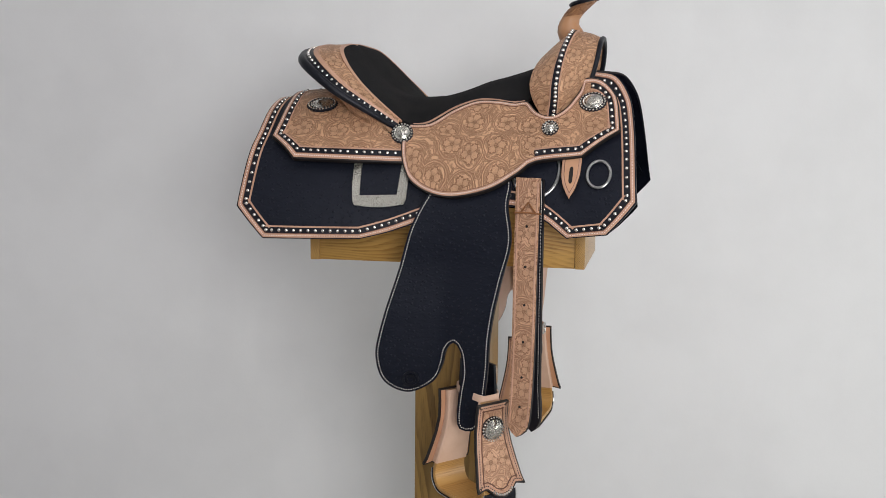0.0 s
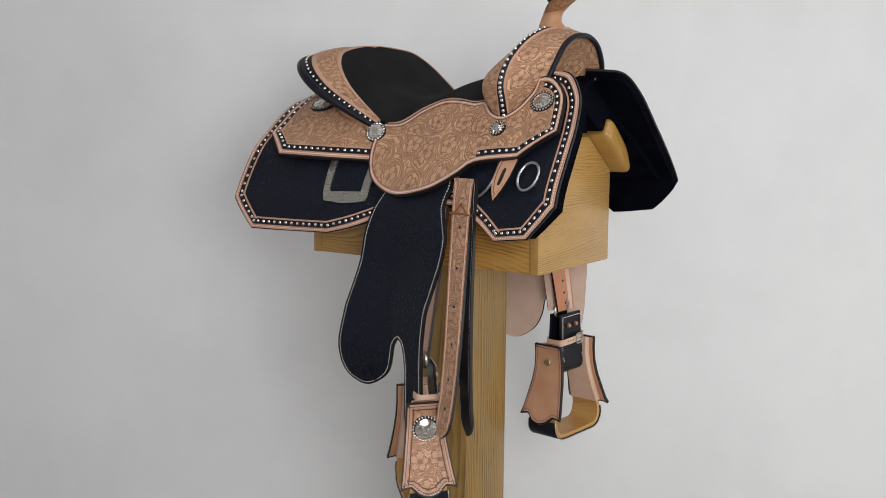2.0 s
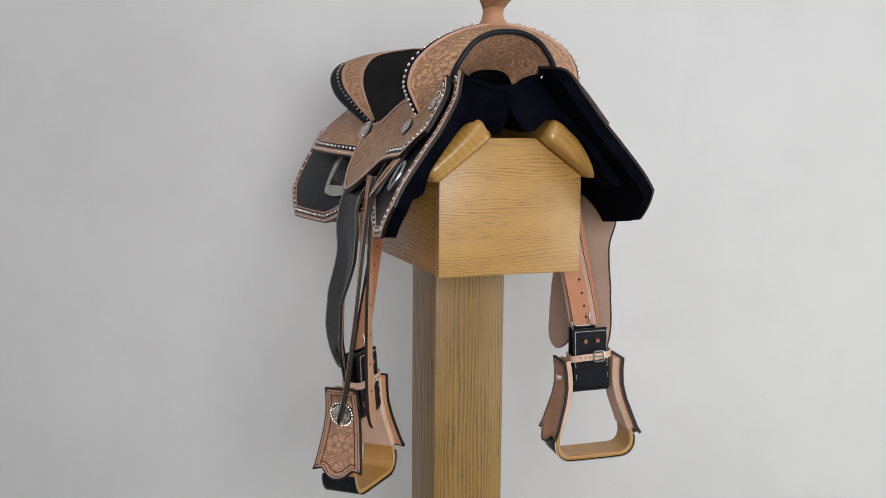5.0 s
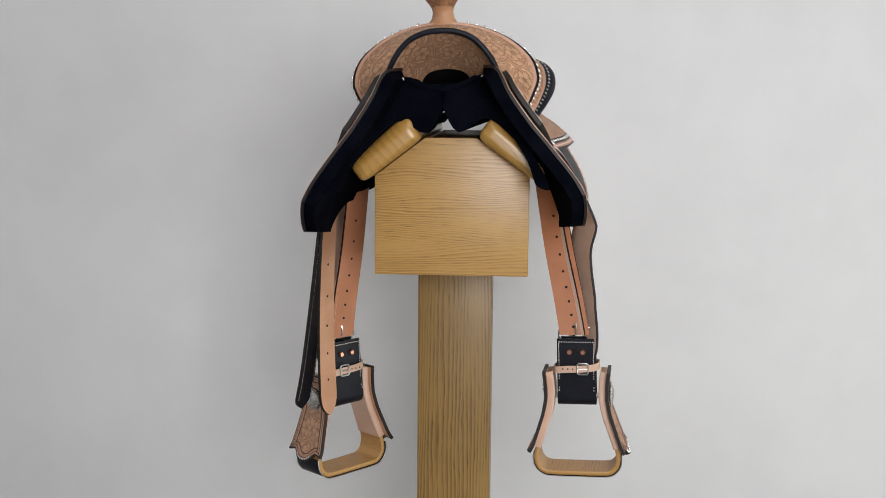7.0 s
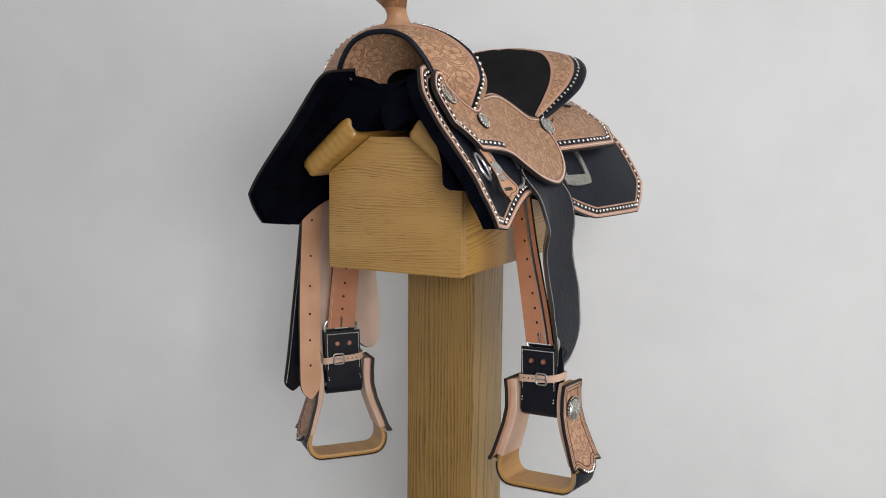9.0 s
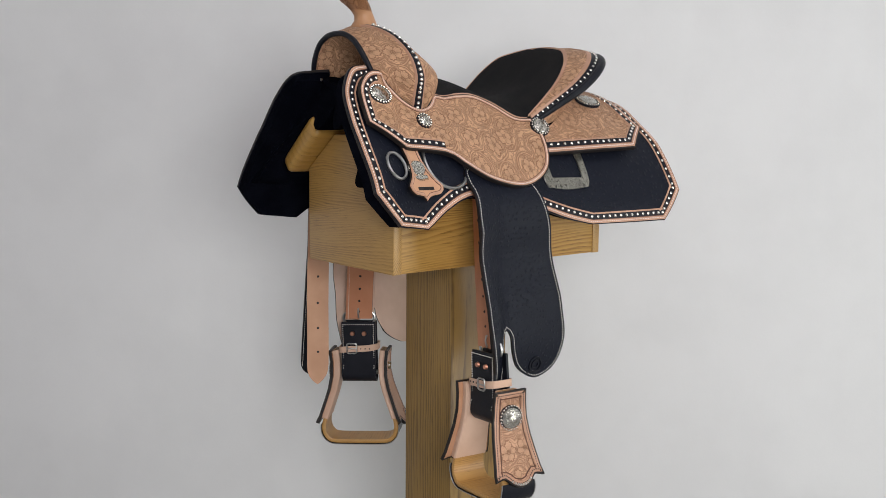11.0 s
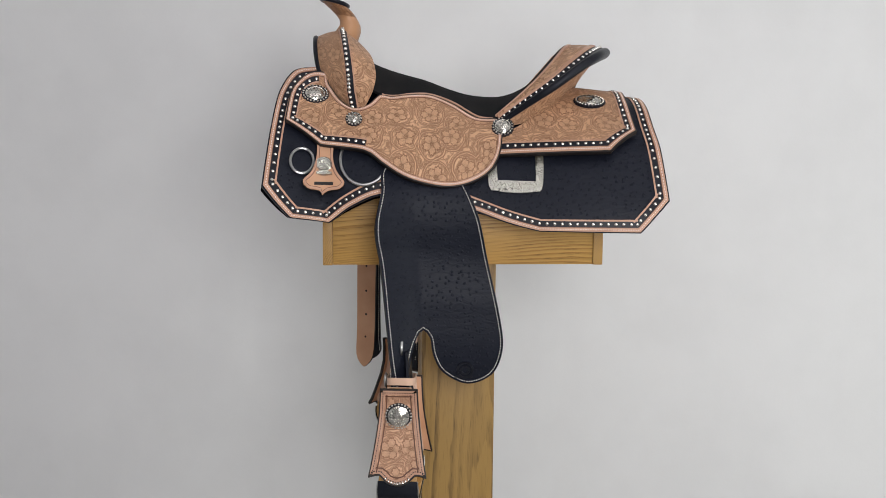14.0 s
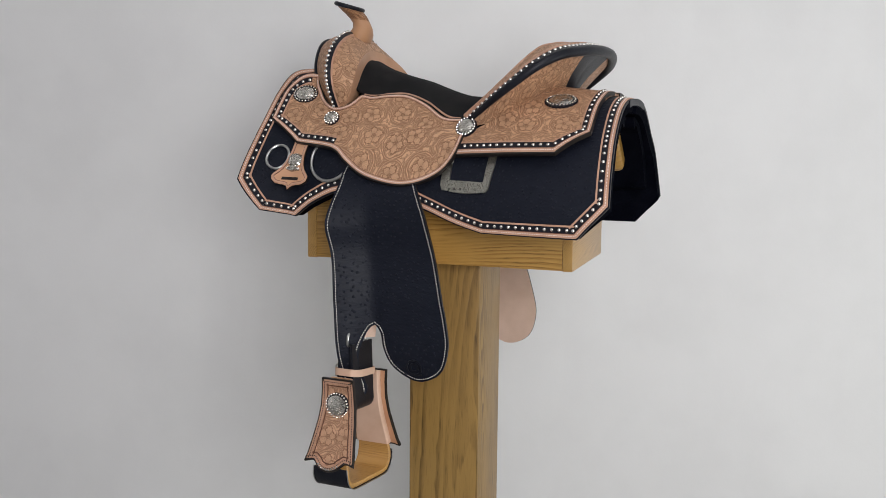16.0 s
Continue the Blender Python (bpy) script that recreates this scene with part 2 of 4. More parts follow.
def prism_bm(poly, axis, lo, hi, bevel=0.0, segments=2):
    """A polygon in the two other axes, pulled along axis."""
    bm = bmesh.new()

    def at(p, h):
        q = list(p)
        q.insert(axis, h)
        return q

    a = [bm.verts.new(at(p, lo)) for p in poly]
    b = [bm.verts.new(at(p, hi)) for p in poly]
    bm.faces.new(a)
    bm.faces.new(b)
    for i in range(len(poly)):
        j = (i + 1) % len(poly)
        bm.faces.new((a[i], a[j], b[j], b[i]))
    bmesh.ops.recalc_face_normals(bm, faces=bm.faces[:])
    if bevel:
        bmesh.ops.bevel(bm, geom=bm.edges[:], offset=bevel, segments=segments, affect="EDGES", profile=0.6)
    return bm


def spline(pts, closed=False, step=0.008):
    """Catmull-Rom through points; a point whose last entry is True is a sharp corner. Returns points, and where each given one went."""
    n = len(pts)
    P = [Vector(p[:-1]) if isinstance(p[-1], bool) else Vector(p) for p in pts]
    sharp = [isinstance(p[-1], bool) and p[-1] for p in pts]
    out, where = [], []
    for i in range(n if closed else n - 1):
        j = (i + 1) % n
        a, b = P[i], P[j]
        before = a if sharp[i] or (not closed and i == 0) else P[i - 1]
        after = b if sharp[j] or (not closed and j == n - 1) else P[(j + 1) % n]
        k = max(2, int((b - a).length / step))
        if sharp[i] and sharp[j]:
            k = max(1, k)
        where.append(len(out))
        for s in range(k):
            t = s / k
            out.append(0.5 * (2 * a + (b - before) * t + (2 * before - 5 * a + 4 * b - after) * t * t + (3 * a - before - 3 * b + after) * t ** 3))
    if not closed:
        where.append(len(out))
        out.append(P[-1])
    return out, where


class Sheet:
    """A curved surface with two measures in metres; out tells its outer side."""

    def __init__(self, fn, out):
        self.fn, self.out = fn, Vector(out)

    def normal(self, a, b):
        e = 0.002
        n = (self.fn(a + e, b) - self.fn(a - e, b)).cross(self.fn(a, b + e) - self.fn(a, b - e))
        n.normalize()
        return n if n.dot(self.out) > 0 else -n

    def at(self, a, b, off=0.0):
        p = self.fn(a, b)
        return p + self.normal(a, b) * off if off else p


def panel_bm(sheet, outline, low, high, step=0.012):
    """A sheet of leather cut to an outline, from offset low to high over the surface."""
    bm = bmesh.new()
    bm.faces.new([bm.verts.new((p.x, p.y, 0)) for p in outline])
    xs, ys = [p.x for p in outline], [p.y for p in outline]
    for axis, lo, hi in ((0, min(xs), max(xs)), (1, min(ys), max(ys))):
        k = int((hi - lo) / step)
        for i in range(1, k + 1):
            co, no = [0, 0, 0], [0, 0, 0]
            co[axis], no[axis] = lo + (hi - lo) * i / (k + 1), 1
            bmesh.ops.bisect_plane(bm, geom=bm.verts[:] + bm.edges[:] + bm.faces[:], dist=1e-5, plane_co=co, plane_no=no)
    bmesh.ops.triangulate(bm, faces=[f for f in bm.faces if len(f.verts) > 4])
    uv = bm.loops.layers.uv.new("uv")
    flat = {v: (v.co.x, v.co.y) for v in bm.verts}
    rim = [e for e in bm.edges if e.is_boundary]
    faces = bm.faces[:]
    back = {v: bm.verts.new(v.co) for v in flat}
    for f in faces:
        for l in f.loops:
            l[uv].uv = flat[l.vert]
        g = bm.faces.new([back[v] for v in reversed(f.verts)])
        g.material_index = 1
        for l, v in zip(g.loops, reversed(f.verts)):
            l[uv].uv = flat[v]
    for e in rim:
        a, b = e.verts
        g = bm.faces.new((a, b, back[b], back[a]))
        g.material_index = 2
    for v, (a, b) in flat.items():
        n = sheet.normal(a, b)
        p = sheet.fn(a, b)
        v.co = p + n * high
        back[v].co = p + n * low
    return bm


def inset(line, d, closed=True):
    """A line moved sideways by d, inwards for a closed outline."""
    n = len(line)
    area = sum(line[i - 1].x * line[i].y - line[i].x * line[i - 1].y for i in range(n))
    s = 1 if area > 0 or not closed else -1
    out = []
    for i, p in enumerate(line):
        a = line[i - 1] if closed or i else p
        b = line[(i + 1) % n] if closed or i < n - 1 else p
        u, v = (p - a), (b - p)
        u = u.normalized() if u.length > 1e-7 else v.normalized()
        v = v.normalized() if v.length > 1e-7 else u
        nu, nv = Vector((-u.y, u.x)), Vector((-v.y, v.x))
        m = nu + nv
        m = m / max(m.dot(nu), 0.5)
        out.append(p + m * d * s)
    return out


def band_bm(sheet, line, d1, d2, low, high, closed=True, span=None):
    """A flat strip that follows an outline between two insets."""
    a, b = inset(line, d1, closed), inset(line, d2, closed)
    ids = list(range(len(line))) if span is None else [i % len(line) for i in range(span[0], span[1] + 1)]
    ring = closed and span is None
    bm = bmesh.new()
    uv = bm.loops.layers.uv.new("uv")
    rows, flat = [], {}
    for i in ids:
        row = []
        for p, h in ((a[i], low), (a[i], high), (b[i], high), (b[i], low)):
            v = bm.verts.new(sheet.at(p.x, p.y, h))
            flat[v] = (p.x, p.y)
            row.append(v)
        rows.append(row)
    for i in range(len(rows) if ring else len(rows) - 1):
        r, q = rows[i], rows[(i + 1) % len(rows)]
        for k in range(4):
            bm.faces.new((r[k], r[(k + 1) % 4], q[(k + 1) % 4], q[k]))
    if not ring:
        bm.faces.new(rows[0])
        bm.faces.new(rows[-1])
    for f in bm.faces:
        for l in f.loops:
            l[uv].uv = flat[l.vert]
    return bm


def along(line, gap, closed=False, start=0.0):
    """Evenly spaced places and directions on a flat line."""
    pts = line + [line[0]] if closed else line
    total = sum((pts[i + 1] - pts[i]).length for i in range(len(pts) - 1))
    count = max(1, int((total - 2 * start) / gap))
    gap = (total - 2 * start) / count
    out, i, run = [], 0, 0.0
    for k in range(count + (0 if closed else 1)):
        want = start + k * gap
        while i < len(pts) - 2 and run + (pts[i + 1] - pts[i]).length < want:
            run += (pts[i + 1] - pts[i]).length
            i += 1
        d = pts[i + 1] - pts[i]
        out.append((pts[i] + d * ((want - run) / max(d.length, 1e-9)), d.normalized()))
    return out


def stitch_bm(sheet, places, off, length=0.0026, width=0.0014):
    """A row of stitches."""
    bm = bmesh.new()
    for p, d in places:
        n = Vector((-d.y, d.x))
        pts = [p + d * (i * length / 2) + n * (j * width / 2) for i, j in ((-1, -1), (1, -1), (1, 1), (-1, 1))]
        lo = [bm.verts.new(sheet.at(q.x, q.y, off - 0.0006)) for q in pts]
        hi = [bm.verts.new(sheet.at(q.x * 0.9 + p.x * 0.1, q.y * 0.9 + p.y * 0.1, off + 0.0005)) for q in pts]
        bm.faces.new(hi)
        for k in range(4):
            bm.faces.new((lo[k], lo[(k + 1) % 4], hi[(k + 1) % 4], hi[k]))
    return bm


def dome_mesh(name, r, h, material):
    bm = bmesh.new()
    rows = []
    for k, (f, g) in enumerate(((1.0, -0.15), (1.0, 0.12), (0.87, 0.55), (0.55, 0.87))):
        rows.append([bm.verts.new((r * f * math.cos(a * math.tau / 8), r * f * math.sin(a * math.tau / 8), h * g)) for a in range(8)])
    tip = bm.verts.new((0, 0, h))
    for a, b in zip(rows, rows[1:]):
        for i in range(8):
            bm.faces.new((a[i], a[(i + 1) % 8], b[(i + 1) % 8], b[i]))
    for i in range(8):
        bm.faces.new((rows[-1][i], rows[-1][(i + 1) % 8], tip))
    me = bpy.data.meshes.new(name)
    bm.to_mesh(me)
    bm.free()
    me.materials.append(material)
    me.shade_smooth()
    return me


STUD = dome_mesh("stud", 0.0033, 0.0026, M_SILVER)


def facing(p, n, up=(0, 0, 1)):
    """A pose at p with its z axis along n and its y axis near up."""
    z = Vector(n).normalized()
    x = Vector(up).cross(z)
    x = x.normalized() if x.length > 1e-4 else Vector((1, 0, 0))
    y = z.cross(x)
    m = Matrix((x, y, z)).transposed().to_4x4()
    m.translation = p
    return m


def studs(sheet, places, off, parent):
    for p, d in places:
        ob = new("stud", STUD)
        ob.parent = parent
        ob.matrix_basis = facing(sheet.at(p.x, p.y, off), sheet.normal(p.x, p.y))


def tube_bm(pts, radius, sides=8, closed=False, flat=1.0):
    """A rod along 3D points; radius may be a number or one for each point."""
    bm = bmesh.new()
    n, rings = len(pts), []
    side = None
    for i, p in enumerate(pts):
        a = pts[i - 1] if closed or i else p
        b = pts[(i + 1) % n] if closed or i < n - 1 else p
        t = (Vector(b) - Vector(a)).normalized()
        if side is None:
            side = t.orthogonal().normalized()
        side = (side - t * side.dot(t)).normalized()
        up = t.cross(side)
        r = radius[i] if isinstance(radius, (list, tuple)) else radius
        rings.append([bm.verts.new(Vector(p) + side * (r * math.cos(k * math.tau / sides)) + up * (r * flat * math.sin(k * math.tau / sides))) for k in range(sides)])
    for i in range(n if closed else n - 1):
        a, b = rings[i], rings[(i + 1) % n]
        for k in range(sides):
            bm.faces.new((a[k], a[(k + 1) % sides], b[(k + 1) % sides], b[k]))
    if not closed:
        bm.faces.new(rings[0])
        bm.faces.new(rings[-1])
    return bm


def grid_bm(rows, thick=0.0, uvs=None, closed=False):
    """A grid of points, with thickness towards its back if asked."""
    bm = bmesh.new()
    uv = bm.loops.layers.uv.new("uv")
    V = [[bm.verts.new(p) for p in r] for r in rows]
    flat = {}
    run = 0.0
    for i, r in enumerate(rows):
        if i:
            m = len(r) // 2
            run += (Vector(r[m]) - Vector(rows[i - 1][m])).length
        s = 0.0
        for j, p in enumerate(r):
            if j:
                s += (Vector(p) - Vector(r[j - 1])).length
            flat[V[i][j]] = (run, s)
    for i in range(len(V) - 1):
        for j in range(len(V[0]) - 1):
            try:
                f = bm.faces.new((V[i][j], V[i + 1][j], V[i + 1][j + 1], V[i][j + 1]))
            except ValueError:
                continue
    for f in bm.faces:
        for l in f.loops:
            l[uv].uv = flat[l.vert]
    if thick:
        bmesh.ops.recalc_face_normals(bm, faces=bm.faces[:])
        bmesh.ops.solidify(bm, geom=bm.faces[:], thickness=thick)
    return bm

# ---- the room ----


def slab(name, x0, x1, y0, y1, z0, z1, mat, label, category):
    return tagged(finish(name, box_bm(x0, x1, y0, y1, z0, z1), mat, None, "", False), label, category, "", "structure")


RX, RY, RZ = 2.6, -4.2, 2.75
# floor stays out of view and only returns light upwards
slab("floor", -RX, RX, RY, WALL_Y, -0.1, 0, M_FLOOR, "unseen grey floor, tone set for bounced light", "floor")
slab("ceiling", -RX, RX, RY, WALL_Y, RZ, RZ + 0.1, M_WALL, "plain white ceiling", "ceiling")
slab("wall_north", -RX, RX, WALL_Y, WALL_Y + 0.1, -0.1, RZ + 0.1, M_BACKDROP, "smooth white painted wall with faintly uneven tone", "wall")
# never in view: added dark side for the silver to mirror
slab("unseen_wall_south", -RX, RX, RY - 0.1, RY, -0.1, RZ + 0.1, M_BACKWALL, "unseen grey wall, added for darker reflections", "wall")
slab("wall_west", -RX - 0.1, -RX, RY - 0.1, WALL_Y + 0.1, -0.1, RZ + 0.1, M_WALL, "plain white wall", "wall")
slab("wall_east", RX, RX + 0.1, RY - 0.1, WALL_Y + 0.1, -0.1, RZ + 0.1, M_WALL, "plain white wall", "wall")

# ---- the saddle stand ----


def build_stand():
    stand = empty("saddle_stand", pose(0, 0, 0), "varnished ash saddle stand with boxed top on a square post", "saddle stand")
    zb, zs, zt = H - 0.296, H - 0.127, H - 0.062
    y0, y1, yt = -0.129, 0.133, 0.044
    part("post", box_bm(-0.067, 0.072, -0.070, 0.069, 0.0, zb, 0.004), M_WOOD_Z, stand)
    gable = [(y0, zb), (y1, zb), (y1, zs), (yt, zt), (-yt, zt), (y0, zs)]
    for x0, x1 in ((0.237, 0.255), (-0.255, -0.237)):
        part("end_board", prism_bm(gable, 0, x0, x1, 0.002), M_WOOD, stand)
    t = 0.018
    part("side_board", box_bm(-0.2366, 0.2366, y0 + 0.002, y0 + t, zb + 0.001, zs - 0.002, 0.001), M_WOOD_X, stand)
    part("side_board", box_bm(-0.2366, 0.2366, y1 - t, y1 - 0.002, zb + 0.001, zs - 0.002, 0.001), M_WOOD_X, stand)
    part("bottom_board", box_bm(-0.2366, 0.2366, y0 + t + 0.001, y1 - t - 0.001, zb + 0.002, zb + t), M_WOOD_X, stand)
    part("top_board", box_bm(-0.2366, 0.2366, -yt + 0.003, yt - 0.003, zt - t, zt - 0.002, 0.001), M_WOOD_X, stand)
    for s, ye in ((-1, y0), (1, y1)):
        a, b = Vector((s * yt, zt)), Vector((ye, zs))
        d = (b - a).normalized()
        n = Vector((-d.y, d.x)) * (1 if -d.y * s > 0 else -1)
        if n.y < 0:
            n = -n
        part("roof_board", prism_bm([a + d * 0.002, b - d * 0.002, b - d * 0.002 - n * 0.016, a + d * 0.002 - n * 0.016], 0, -0.2366, 0.2366), M_WOOD_X, stand)
        # rounded bar pad lying on the slope
        bm = box_bm(-0.293, 0.293, 0.002, 0.132, 0.0015, 0.060, 0.020, 6)
        m = Matrix(((1, 0, 0), (0, d.x, n.x), (0, d.y, n.y))).to_4x4()
        for v in bm.verts:
            end = max(0.0, (abs(v.co.x) - 0.23) / 0.06)
            u = min(max((v.co.y - 0.004) / 0.13, 0.0), 1.0)
            v.co.z *= 0.98 - 0.20 * u * u
            v.co.z -= 0.011 * end * end * (v.co.z / 0.036)
            q = m @ v.co
            base = a - d * 0.004
            v.co = Vector((q.x, q.y + base.x, q.z + base.y))
        part("bar_pad", bm, M_PAD, stand, "rounded glossy wooden bar pad")
    return stand


STAND = build_stand()

# ---- the saddle ----
# in its own space: x to the horn, y across, z up; both sides alike

SADDLE_AT = pose(0, -0.004, -0.1, 2.3, 0, -1.2)
SADDLE = empty("western_saddle", pose(0, 0, H) @ SADDLE_AT, "western saddle of tooled tan leather and black ostrich, silver studded", "saddle")

FRONT = [(0.03, 0.165), (0.080, 0.156), (0.104, 0.107), (0.134, 0.062), (0.164, 0.021), (0.202, -0.036), (0.222, -0.090), (0.226, -0.128)]
REAR = [(0.0, 0.10), (0.06, 0.098), (0.115, 0.08), (0.165, 0.043), (0.203, 0.008), (0.239, -0.052), (0.258, -0.105), (0.261, -0.150)]
LU = 0.37  # length of the flank from ridge to lower edge


def smooth_at(tab, u):
    """A rounded reading of a short table over 0 to 1."""
    k = min(max(u, 0.0), 1.0) * (len(tab) - 1)
    i = min(int(k), len(tab) - 2)
    t = k - i
    P = [Vector(tab[min(max(j, 0), len(tab) - 1)]) for j in (i - 1, i, i + 1, i + 2)]
    a, b, c, d = P
    p = 0.5 * (2 * b + (c - a) * t + (2 * a - 5 * b + 4 * c - d) * t * t + (3 * b - a - 3 * c + d) * t ** 3)
    over = u - min(max(u, 0.0), 1.0)
    if over:
        p += (Vector(tab[-1]) - Vector(tab[-2]) if over > 0 else Vector(tab[1]) - Vector(tab[0])) * over * (len(tab) - 1)
    return p


def waist(x):
    """How far the flank is drawn in below the seat."""
    return 0.030 * math.exp(-(x / 0.18) ** 2)


def flank(side, lift=0.0, bulge=0.0):
    def fn(x, s):
        u = s / LU
        k = min(max((x + 0.34) / 0.65, -0.1), 1.1)
        p = smooth_at(REAR, u).lerp(smooth_at(FRONT, u), k)
        y = p.x - waist(x) * min(1.0, max(0.0, (u - 0.22) / 0.28))
        low = min(1.0, max(0.0, (u - 0.45) / 0.35))
        ahead = max(0.0, x - 0.16)
        if side > 0:  # both flaps flare towards their front edge, the off one standing out more
            y += (0.13 + 0.20 * low) * ahead - min(1.0, ahead / 0.09) * (0.015 + 0.030 * low)
        else:
            y += (0.09 + 0.06 * low) * ahead - min(1.0, ahead / 0.09) * (0.011 + 0.001 * low)
        if lift and x < -0.05:  # the rear jockey curls away from the skirt
            y += lift * max(0.0, u - 0.25) * min(1.0, (-0.05 - x) / 0.1)
        if bulge and -0.05 < x < 0.24:  # the seat jockey rides over the fender
            y += bulge * max(0.0, u - 0.45) ** 2 * math.sin(math.pi * (x + 0.05) / 0.29)
        return Vector((x, side * y, p.y))

    return Sheet(fn, (0, side, 0.6))


def flat_outline(pts, step=0.008):
    return spline([(p[0], p[1] * LU) + ((True,) if len(p) > 2 else ()) for p in pts], True, step)


SKIRT = [(0.24, 0.12, 1), (0.27, 0.145), (0.303, 0.175), (0.327, 0.265), (0.337, 0.387), (0.345, 0.606), (0.351, 0.769, 1), (0.304, 0.921, 1), (0.236, 0.946, 1),
         (0.197, 0.855), (0.144, 0.795), (0.062, 0.80), (-0.011, 0.859), (-0.073, 0.916), (-0.126, 0.952, 1), (-0.296, 0.938, 1), (-0.346, 0.783, 1),
         (-0.341, 0.60), (-0.336, 0.36), (-0.336, 0.05, 1), (-0.29, 0.03), (-0.21, 0.12), (-0.12, 0.42), (0.12, 0.42), (0.19, 0.32)]
REAR_JOCKEY = [(-0.300, 0.06, 1), (-0.297, 0.30), (-0.299, 0.48, 1), (-0.248, 0.602, 1), (-0.149, 0.615), (-0.060, 0.628, 1), (-0.056, 0.56), (-0.085, 0.49), (-0.13, 0.38), (-0.18, 0.24), (-0.225, 0.09)]
FRONT_JOCKEY = [(0.246, 0.20, 1), (0.262, 0.195), (0.280, 0.205), (0.298, 0.244), (0.310, 0.32), (0.317, 0.482, 1), (0.257, 0.612, 1), (0.177, 0.634), (0.150, 0.676),
                (0.101, 0.742), (0.033, 0.770), (-0.024, 0.728), (-0.058, 0.648), (-0.068, 0.531), (-0.058, 0.42, 1), (-0.022, 0.415), (0.019, 0.34), (0.061, 0.290),
                (0.101, 0.295), (0.131, 0.312), (0.151, 0.305), (0.17, 0.365), (0.196, 0.39), (0.221, 0.345), (0.241, 0.25)]


def build_skirt(side):
    sheet = flank(side)
    line, w = flat_outline(SKIRT)
    skirt = part("skirt", panel_bm(sheet, line, -0.001, 0.004), [M_OSTRICH, M_BLACK, M_EDGE], SADDLE, "black ostrich skirt with studded tan border")
    span = (w[0], w[19])
    part("border", band_bm(sheet, line, 0.0024, 0.0094, 0.003, 0.0056, True, span), M_RIM, skirt, "tan stitched border")
    part("border_groove", band_bm(sheet, line, 0.0094, 0.0105, 0.003, 0.0050, True, span), M_GROOVE, skirt)
    part("stud_band", band_bm(sheet, line, 0.0105, 0.0205, 0.003, 0.0048, True, span), M_BLACK, skirt)
    part("piping", band_bm(sheet, line, 0.0205, 0.0235, 0.003, 0.0056, True, span), M_RIM, skirt, "thin tan piping")
    mid = inset(line, 0.0155)[w[0]:w[19] + 1]
    studs(sheet, along(mid, 0.0128, False, 0.006), 0.0048, skirt)
    part("stitching", stitch_bm(sheet, along(inset(line, 0.0062)[w[0]:w[19] + 1], 0.0042), 0.0056), M_PINK, skirt)
    # sheepskin under the skirt
    inner, _ = flat_outline(SKIRT, 0.014)
    part("fleece_lining", panel_bm(sheet, inset(inner, 0.002), -0.021, -0.0015, 0.03), M_FLEECE, skirt, "thick black fleece lining")
    return skirt


def build_jockeys(side):
    sheet = flank(side, 0.055)
    line, w = flat_outline(REAR_JOCKEY)
    rear = part("rear_jockey", panel_bm(sheet, line, 0.0066, 0.0125), [M_TOOLED, M_FLESH, M_EDGE], SADDLE, "floral tooled tan rear jockey with studded edge")
    span = (w[0], w[5])
    part("edge", band_bm(sheet, line, -0.0004, 0.0018, 0.006, 0.0134, True, span), M_EDGE, rear)
    part("border", band_bm(sheet, line, 0.0018, 0.0080, 0.012, 0.0138, True, span), M_RIM, rear)
    part("border_groove", band_bm(sheet, line, 0.0080, 0.009, 0.012, 0.0134, True, span), M_GROOVE, rear)
    part("stud_band", band_bm(sheet, line, 0.009, 0.018, 0.012, 0.0132, True, span), M_BLACK, rear)
    part("piping", band_bm(sheet, line, 0.018, 0.0205, 0.012, 0.0138, True, span), M_RIM, rear)
    studs(sheet, along(inset(line, 0.0135)[w[0]:w[5] + 1], 0.0128, False, 0.006), 0.0132, rear)
    part("stitching", stitch_bm(sheet, along(inset(line, 0.005)[w[0]:w[5] + 1], 0.004), 0.0138), M_PINK, rear)
    sheet = flank(side, 0.0, 0.20 if side < 0 else 0.10)
    line, w = flat_outline(FRONT_JOCKEY)
    front = part("seat_jockey", panel_bm(sheet, line, 0.0126, 0.0185), [M_TOOLED, M_FLESH, M_EDGE], SADDLE, "floral tooled tan seat jockey")
    part("edge", band_bm(sheet, line, -0.0004, 0.0016, 0.012, 0.0192, True), M_EDGE, front)
    part("border", band_bm(sheet, line, 0.0016, 0.007, 0.018, 0.0196, True), M_RIM, front)
    part("border_groove", band_bm(sheet, line, 0.007, 0.0079, 0.018, 0.0192, True), M_GROOVE, front)
    span = (w[1], w[7])
    part("stud_band", band_bm(sheet, line, 0.008, 0.017, 0.018, 0.0192, True, span), M_BLACK, front)
    part("piping", band_bm(sheet, line, 0.017, 0.0195, 0.018, 0.0196, True, span), M_RIM, front)
    studs(sheet, along(inset(line, 0.0125)[w[1]:w[7] + 1], 0.0128, False, 0.004), 0.0192, front)
    part("stitching", stitch_bm(sheet, along(inset(line, 0.0042), 0.0038, True), 0.0196), M_PINK, front)


def concho_at(side, x, u, rx, ry, off, lift=0.0, name="concho"):
    sheet = flank(side, lift)
    p, n = sheet.at(x, u * LU, off), sheet.normal(x, u * LU)
    return build_concho(SADDLE, facing(p, n), rx, ry)


